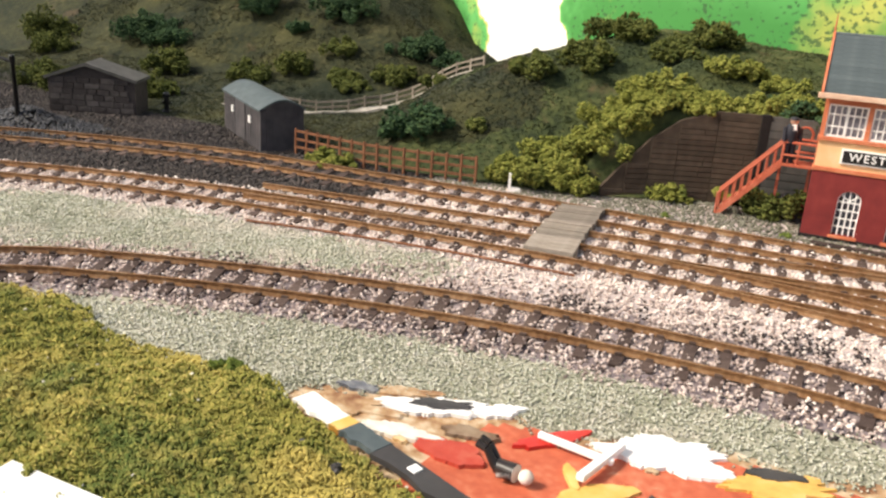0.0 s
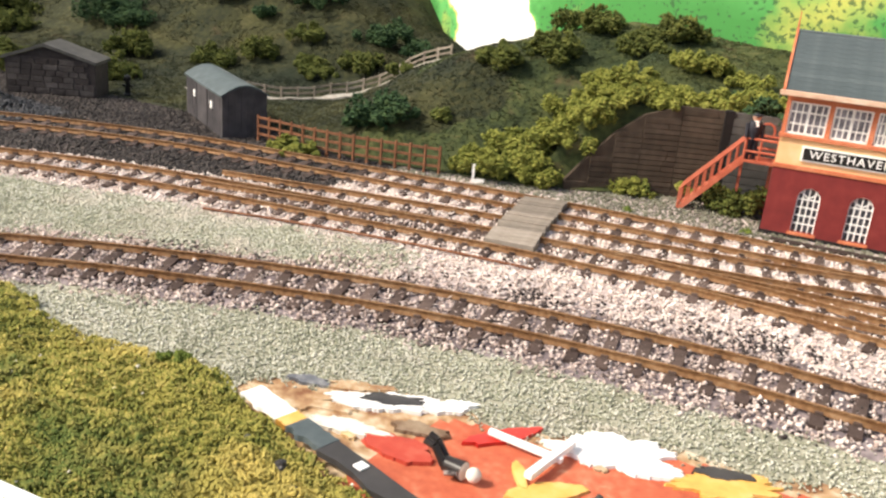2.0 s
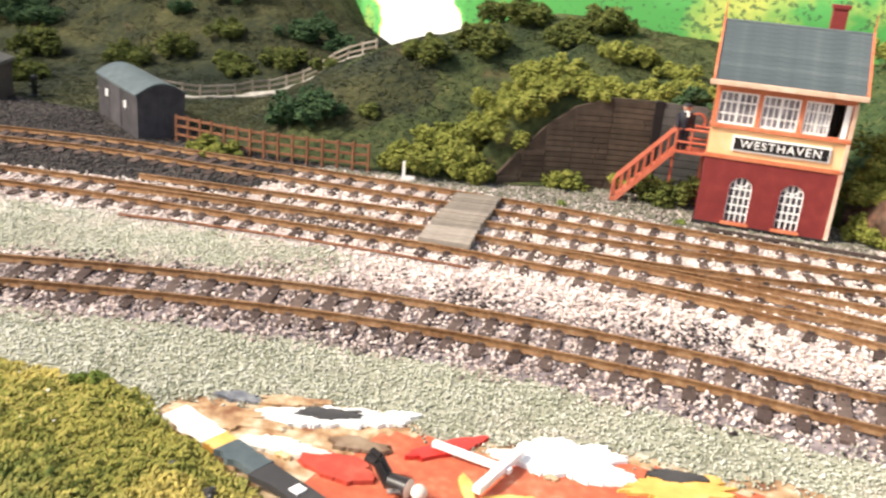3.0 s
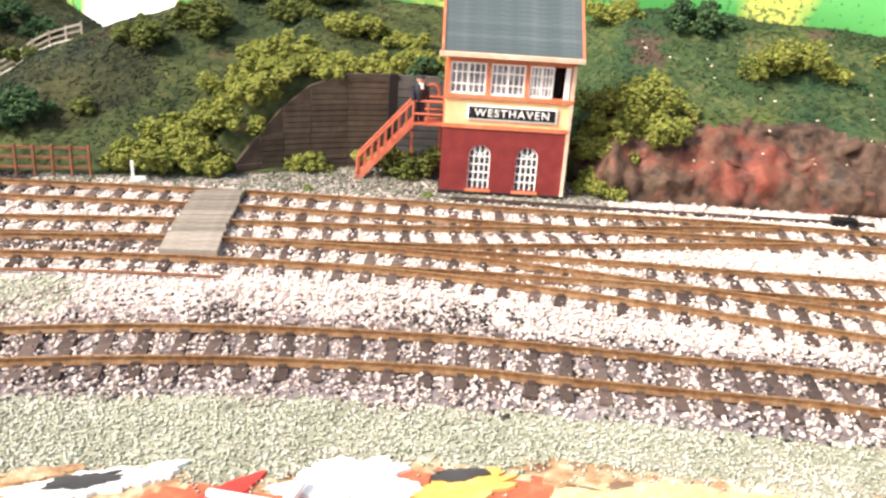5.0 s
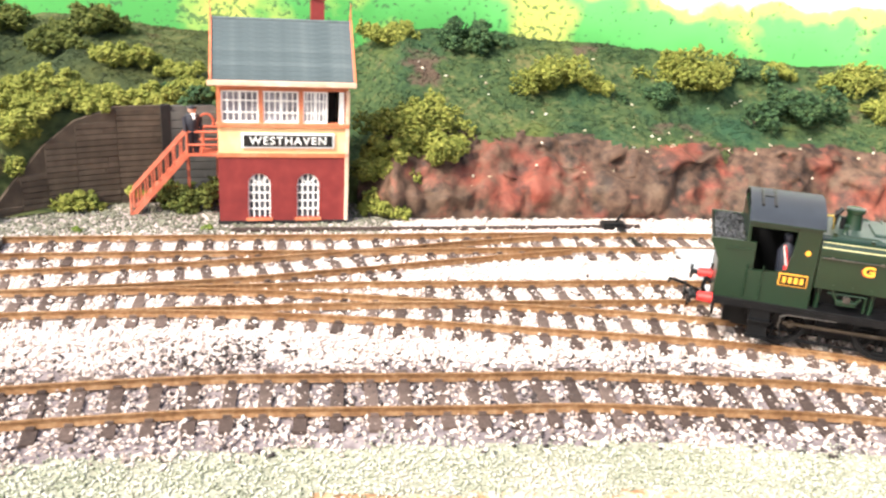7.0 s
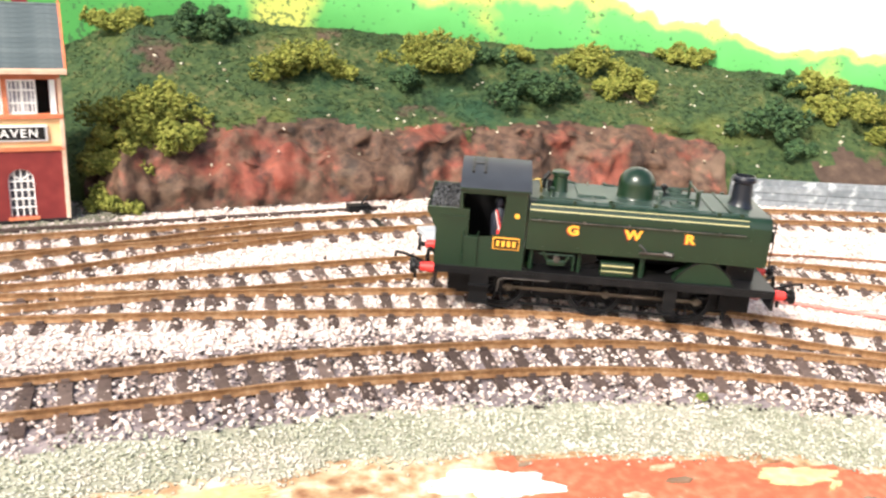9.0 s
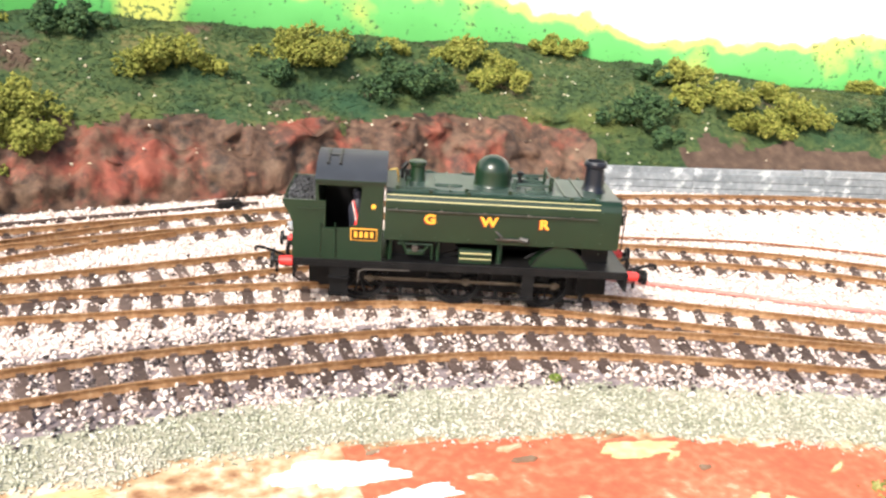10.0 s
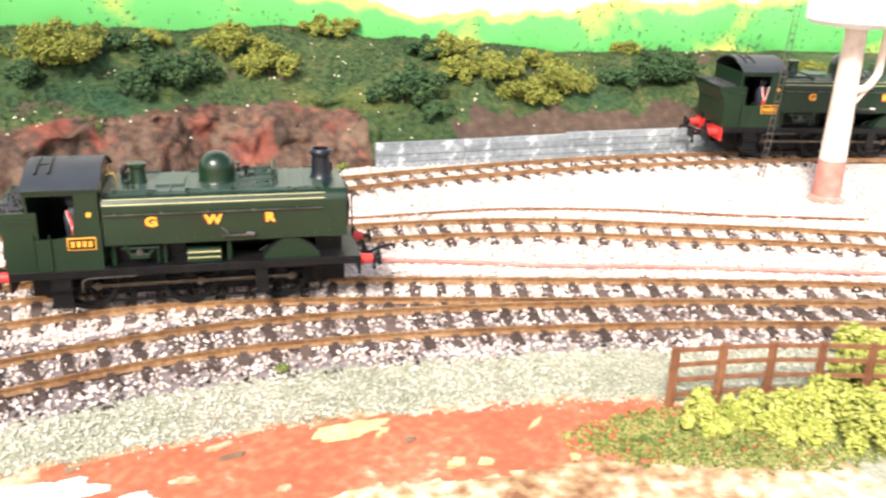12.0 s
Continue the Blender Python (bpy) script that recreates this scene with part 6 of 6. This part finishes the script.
# ---- foreground: paint spills and odds and ends ----
def blob(name, cx, cy, rx, ry, ang, mat, label, seed, thick=0.5, z=-3.0, wobble=0.35, jagged=0.5):
    rnd = random.Random(seed)
    n = 220
    ph = [rnd.uniform(0, 6.28) for _ in range(4)]
    bm = B()
    top, low = [], []
    ca, sa = math.cos(radians(ang)), math.sin(radians(ang))
    for i in range(n):
        a = 2 * math.pi * i / n
        jag = sum(noise.noise(Vector((math.cos(a) * q, math.sin(a) * q, seed * 3.1 + q))) / q ** 0.6 for q in (2.5, 6, 14, 30))
        k = 1 + jagged * jag + wobble * 0.6 * (0.5 * math.sin(2 * a + ph[0]) + 0.4 * math.sin(3 * a + ph[1]) + 0.35 * math.sin(5 * a + ph[2]) + 0.25 * math.sin(9 * a + ph[3]))
        x, y = rx * k * math.cos(a), ry * k * math.sin(a)
        X, Y = cx + x * ca - y * sa, cy + x * sa + y * ca
        low.append(bm.verts.new((X, Y, z - 0.6)))
        top.append(bm.verts.new((cx + (X - cx) * 0.965, cy + (Y - cy) * 0.965, z + thick * 0.55)))
    for i in range(n):
        bm.faces.new((low[i], low[(i + 1) % n], top[(i + 1) % n], top[i]))
    c = bm.verts.new((cx, cy, z + thick * 0.8))
    for i in range(n):
        bm.faces.new((top[i], top[(i + 1) % n], c))
    ob = link_mesh(name, bm, mat, smooth=True)
    return tagged(ob, label, "paint spill", "paint spills")


PS = "paint_spill"
blob(PS, -101, 154.5, 11, 4.6, 28, M_WHITE, "dried white paint spill on the ground", 1, 0.7)
blob(PS, -88, 163, 6, 2.6, 40, M_WHITE, "small dried white paint spill on the ground", 2, 0.6)
blob(PS, -102, 140, 9, 3, 20, M_STONE, "crusty pale paint spill on the ground", 3, 0.7)
blob(PS, -99.5, 156, 6.5, 2.6, 28, M_CHARCOAL, "dark smear over the white paint", 4, 1.3)
blob(PS, -49, 170, 14, 7.0, 28, M_WHITE, "thick white paint spill beside the turf", 5, 0.9)
blob(PS, -26, 174, 12, 4.5, 35, M_YELLOW, "ochre paint spill on the red ground", 6, 0.6)
blob(PS, -27.5, 177.5, 6, 2.2, 25, M_CHARCOAL, "small black paint smear", 7, 1.2)
blob(PS, -72, 160, 9, 2.6, 55, M_REDPAINT, "scarlet paint streak on the ground", 8, 0.5, wobble=0.2, jagged=0.22)
blob(PS, -55, 147, 9, 3, 50, M_YELLOW, "thin ochre paint streak", 9, 0.5, wobble=0.2, jagged=0.25)
blob(PS, -118, 142, 13, 4, 25, M_TAN, "ochre tinted patch beside the grass", 10, 0.3)
blob(PS, 20, 180, 26, 7, 12, M_PALEOCHRE, "broad ochre paint patch beside the turf", 11, 0.3)
blob(PS, 95, 180, 13, 5, -5, M_WHITE, "white paint patch on red ground", 12, 0.5)
blob(PS, 60, 170, 18, 5, 5, M_PALEOCHRE, "pale dabbed paint patch", 13, 0.4)
blob(PS, 108, 168, 9, 3, 0, M_WHITE, "small white paint patch", 14, 0.5)
blob(PS, 165, 172, 10, 3.2, -10, M_PALEOCHRE, "pale ochre paint patch at the turf edge", 15, 0.3)
blob(PS, 128, 155, 5, 3, 0, M_PALEOCHRE, "small ochre paint dab", 16, 0.4)
blob(PS, 205, 122, 40, 9, -25, M_TAN, "cream painted ground in front of the fence", 17, 0.3)
p_ = scatter(24000, 205, 330, 92, 146)
p_ = p_[(((p_[:, 0] - 252) / 38) ** 2 + ((p_[:, 1] - 122 + (p_[:, 0] - 252) * 0.42) / 15) ** 2 + RND.normal(0, 0.28, len(p_))) < 1]
grains("fence_grass", place(p_, ground_z, 0.3), 0.6, M_FENCEGRASS, "worn green grass round the foot of the fence", "grass", RND, flat=0.9, coarse=True)
blob(PS, -121, 151, 5, 2.0, 20, M_ASHPAINT, "blue-grey smear on the turf edge", 61, 0.5)
blob(PS, -110, 156.5, 8, 2.2, 25, M_TAN, "reddish tan patch behind the white paint", 62, 0.35)
blob(PS, -88, 150, 6, 2.4, 20, M_SOIL, "dark brown smear between the paints", 63, 0.5)
blob(PS, -87, 141, 8, 4.5, 10, M_SCARLETDULL, "dull scarlet paint patch beside the strip", 64, 0.4, wobble=0.2, jagged=0.25)
blob(PS, -62, 149, 5, 1.3, -50, M_YELLOW, "thin orange paint streak under the sticks", 65, 0.9, wobble=0.15, jagged=0.2)
blob(PS, -5, 160, 24, 6, 25, M_YELLOW, "ochre and brown paint patch", 19, 0.3)


rnd_ = random.Random(12)
for i_ in range(26):
    x_ = rnd_.uniform(-125, 215)
    y_ = y_on(PAINT_EDGE, x_) - rnd_.uniform(2, 34)
    if painted(x_, y_) < 0:
        continue
    m_, w_ = rnd_.choice(((M_WHITE if x_ < 40 else M_TAN, "pale"), (M_SOIL, "brown"), (M_PALEOCHRE, "ochre"), (M_TAN, "tan"), (M_PALEOCHRE, "ochre")))
    blob(PS, x_, y_, rnd_.uniform(0.8, 3.5), rnd_.uniform(0.5, 1.4), rnd_.uniform(-20, 40), m_, "small " + w_ + " paint fleck on the ground", 40 + i_, 0.35, jagged=0.7)


def palette_strip():
    s = thing("painted_strip", at(-125, 135.5, -1.5, 0, 0, -13), "long dark plastic strip with a white end lying on the grass", "plastic strip")
    def run(x0, x1, seed):
        rnd = random.Random(seed)
        top = [(x0 + (x1 - x0) * k / 10, 2.6 + rnd.uniform(-.25, .25)) for k in range(11)]
        bot = [(x0 + (x1 - x0) * k / 10, -2.4 - rnd.choice((0, 1.0, 0.2))) for k in range(11)]
        return top + list(reversed(bot))
    part("white_end", prism(B(), run(0, 14, 1), 0, 1.3, "z"), M_WHITE, s)
    part("yellow_end", prism(B(), run(14, 18, 2), -0.05, 1.25, "z"), M_YELLOW, s)
    part("grey_section", prism(B(), run(18, 29, 3), 0, 1.5, "z"), M_SLATE, s)
    part("dark_section", prism(B(), run(29, 85, 4), -0.05, 1.4, "z"), M_CHARCOAL, s)
    part("white_fleck", box(B(), 38, 40.5, -1, 1.5, 1.3, 1.75, 0.2), M_WHITE, s)


palette_strip()


def stick_cross():
    c = thing("white_sticks", at(-65, 156.5, -2.6), "two white plastic sticks glued in a cross", "plastic sticks")
    part("stick", box(B(), -9.5, 8.5, -0.75, 0.75, 0, 1.3, 0.25), M_CARD, c).matrix_basis = at(0, 1.2, 0.4, 0, 0, 0)
    part("stick", box(B(), -9, 9, -0.95, 0.95, 0.2, 1.8, 0.3), M_CARD, c).matrix_basis = at(6.6, -0.5, 0.6, 0, 0, 84)


stick_cross()


def fallen_figure():
    bm = B()
    cyl(bm, (0, 0, 1.6), (6, -1.2, 1.8), 2.2, 2.6, seg=12)
    bmesh.ops.create_uvsphere(bm, u_segments=12, v_segments=8, radius=2.1, matrix=Matrix.Translation((9.0, -1.8, 2.0)))
    for s in (-1, 1):
        cyl(bm, (0, s * 1.1, 1.8), (-3.2, s * 1.3 + 0.5, 6.5), 1.3, 1.0, seg=10)
        cyl(bm, (-3.2, s * 1.3 + .5, 6.3), (-6.0, s * 1.4 + 1, 7.0), 1.1, 1.2, seg=8)
        cyl(bm, (5, s * 2.4 - 1, 2), (1.5, s * 3.2 - .5, 1.2), 0.8, 0.7, seg=8)
    for f in bm.faces:
        f.material_index = 1 if f.calc_center_median().x > 4.6 else 0
    ob = link_mesh("fallen_figure", bm, M_TOY, smooth=True)
    ob.data.materials.append(M_STONE)
    ob.matrix_basis = at(-75.5, 141.0, -2.9, 0, 0, 8) @ Matrix.Scale(0.78, 4)
    tagged(ob, "small black and pale grey toy figure lying on its side", "figure")


M_TOY = node_mat("toy_paint", [(0.015, 0.012, 0.011), (0.03, 0.024, 0.022), (0.6, 0.5, 0.45)], 9.0, 0.35, 0.0, positions=[0.3, 0.6, 0.72])
fallen_figure()
bm = B()
box(bm, 0, 36, -30, 0, 0, 1.2, 0.2)
card = link_mesh("white_card", bm, M_CARD)
card.matrix_basis = at(-144.5, 76, 2.6, 0, 0, 8)
tagged(card, "piece of white card lying on the grass", "card")
for i, (x, y, s) in enumerate(((-100, 118, 1.6), (-112, 121, 1.2), (-45, 150, 1.8), (-92, 113, 1.3))):
    bm = B()
    bmesh.ops.create_icosphere(bm, subdivisions=2, radius=s)
    for v in bm.verts:
        v.co *= 0.8 + 0.5 * noise.noise(v.co * 0.7 + Vector((i, 0, 0)))
    o = link_mesh("dark_lump", bm, M_CHARCOAL)
    o.matrix_basis = at(x, y, (ground_z(x, y) + s * 0.6))
    tagged(o, "small dark lump lying on the ground", "lump", "dark lumps")


# ---- wires and rods beside the tracks ----
def wire(points, r, mat, name, label, z=-1.9):
    bm, last = B(), None
    for p, h in resample(points, 6):
        ring = [bm.verts.new((p.x - math.sin(h) * r * math.cos(q), p.y + math.cos(h) * r * math.cos(q), z + r * math.sin(q))) for q in [math.pi * k / 4 for k in range(8)]]
        if last:
            for i in range(8):
                bm.faces.new((last[i], last[(i + 1) % 8], ring[(i + 1) % 8], ring[i]))
        last = ring
    bmesh.ops.recalc_face_normals(bm, faces=bm.faces)
    return tagged(link_mesh(name, bm, mat), label, name.replace("_", " "))


M_REDWIRE = node_mat("faded_red_wire", [(0.42, 0.12, 0.1), (0.6, 0.26, 0.22)], 4.0, 0.6, 0.05)
wire([(118, 291), (132, 296), (154, 297), (185, 289), (212, 276), (250, 254), (281, 234), (322, 211), (387, 170)], 0.8, M_REDWIRE, "red_wire", "faded red wire lying between two tracks")
wire([(215, 327), (243, 317), (275, 309), (306, 299), (349, 276), (388, 248), (443, 213)], 0.55, M_FENCE, "point_rod", "thin brown point rod beside the loop track")
wire([(-235, 222), (-209, 232), (-158, 247), (-111, 257)], 0.55, M_FENCE, "point_rod", "thin brown point rod beside the main track")
wire([(-60, 359.5), (0, 369), (60, 379), (100, 386), (112, 388)], 1.1, M_SLEEPER, "edging_strip", "dark timber edging below the signal box", -2.6)
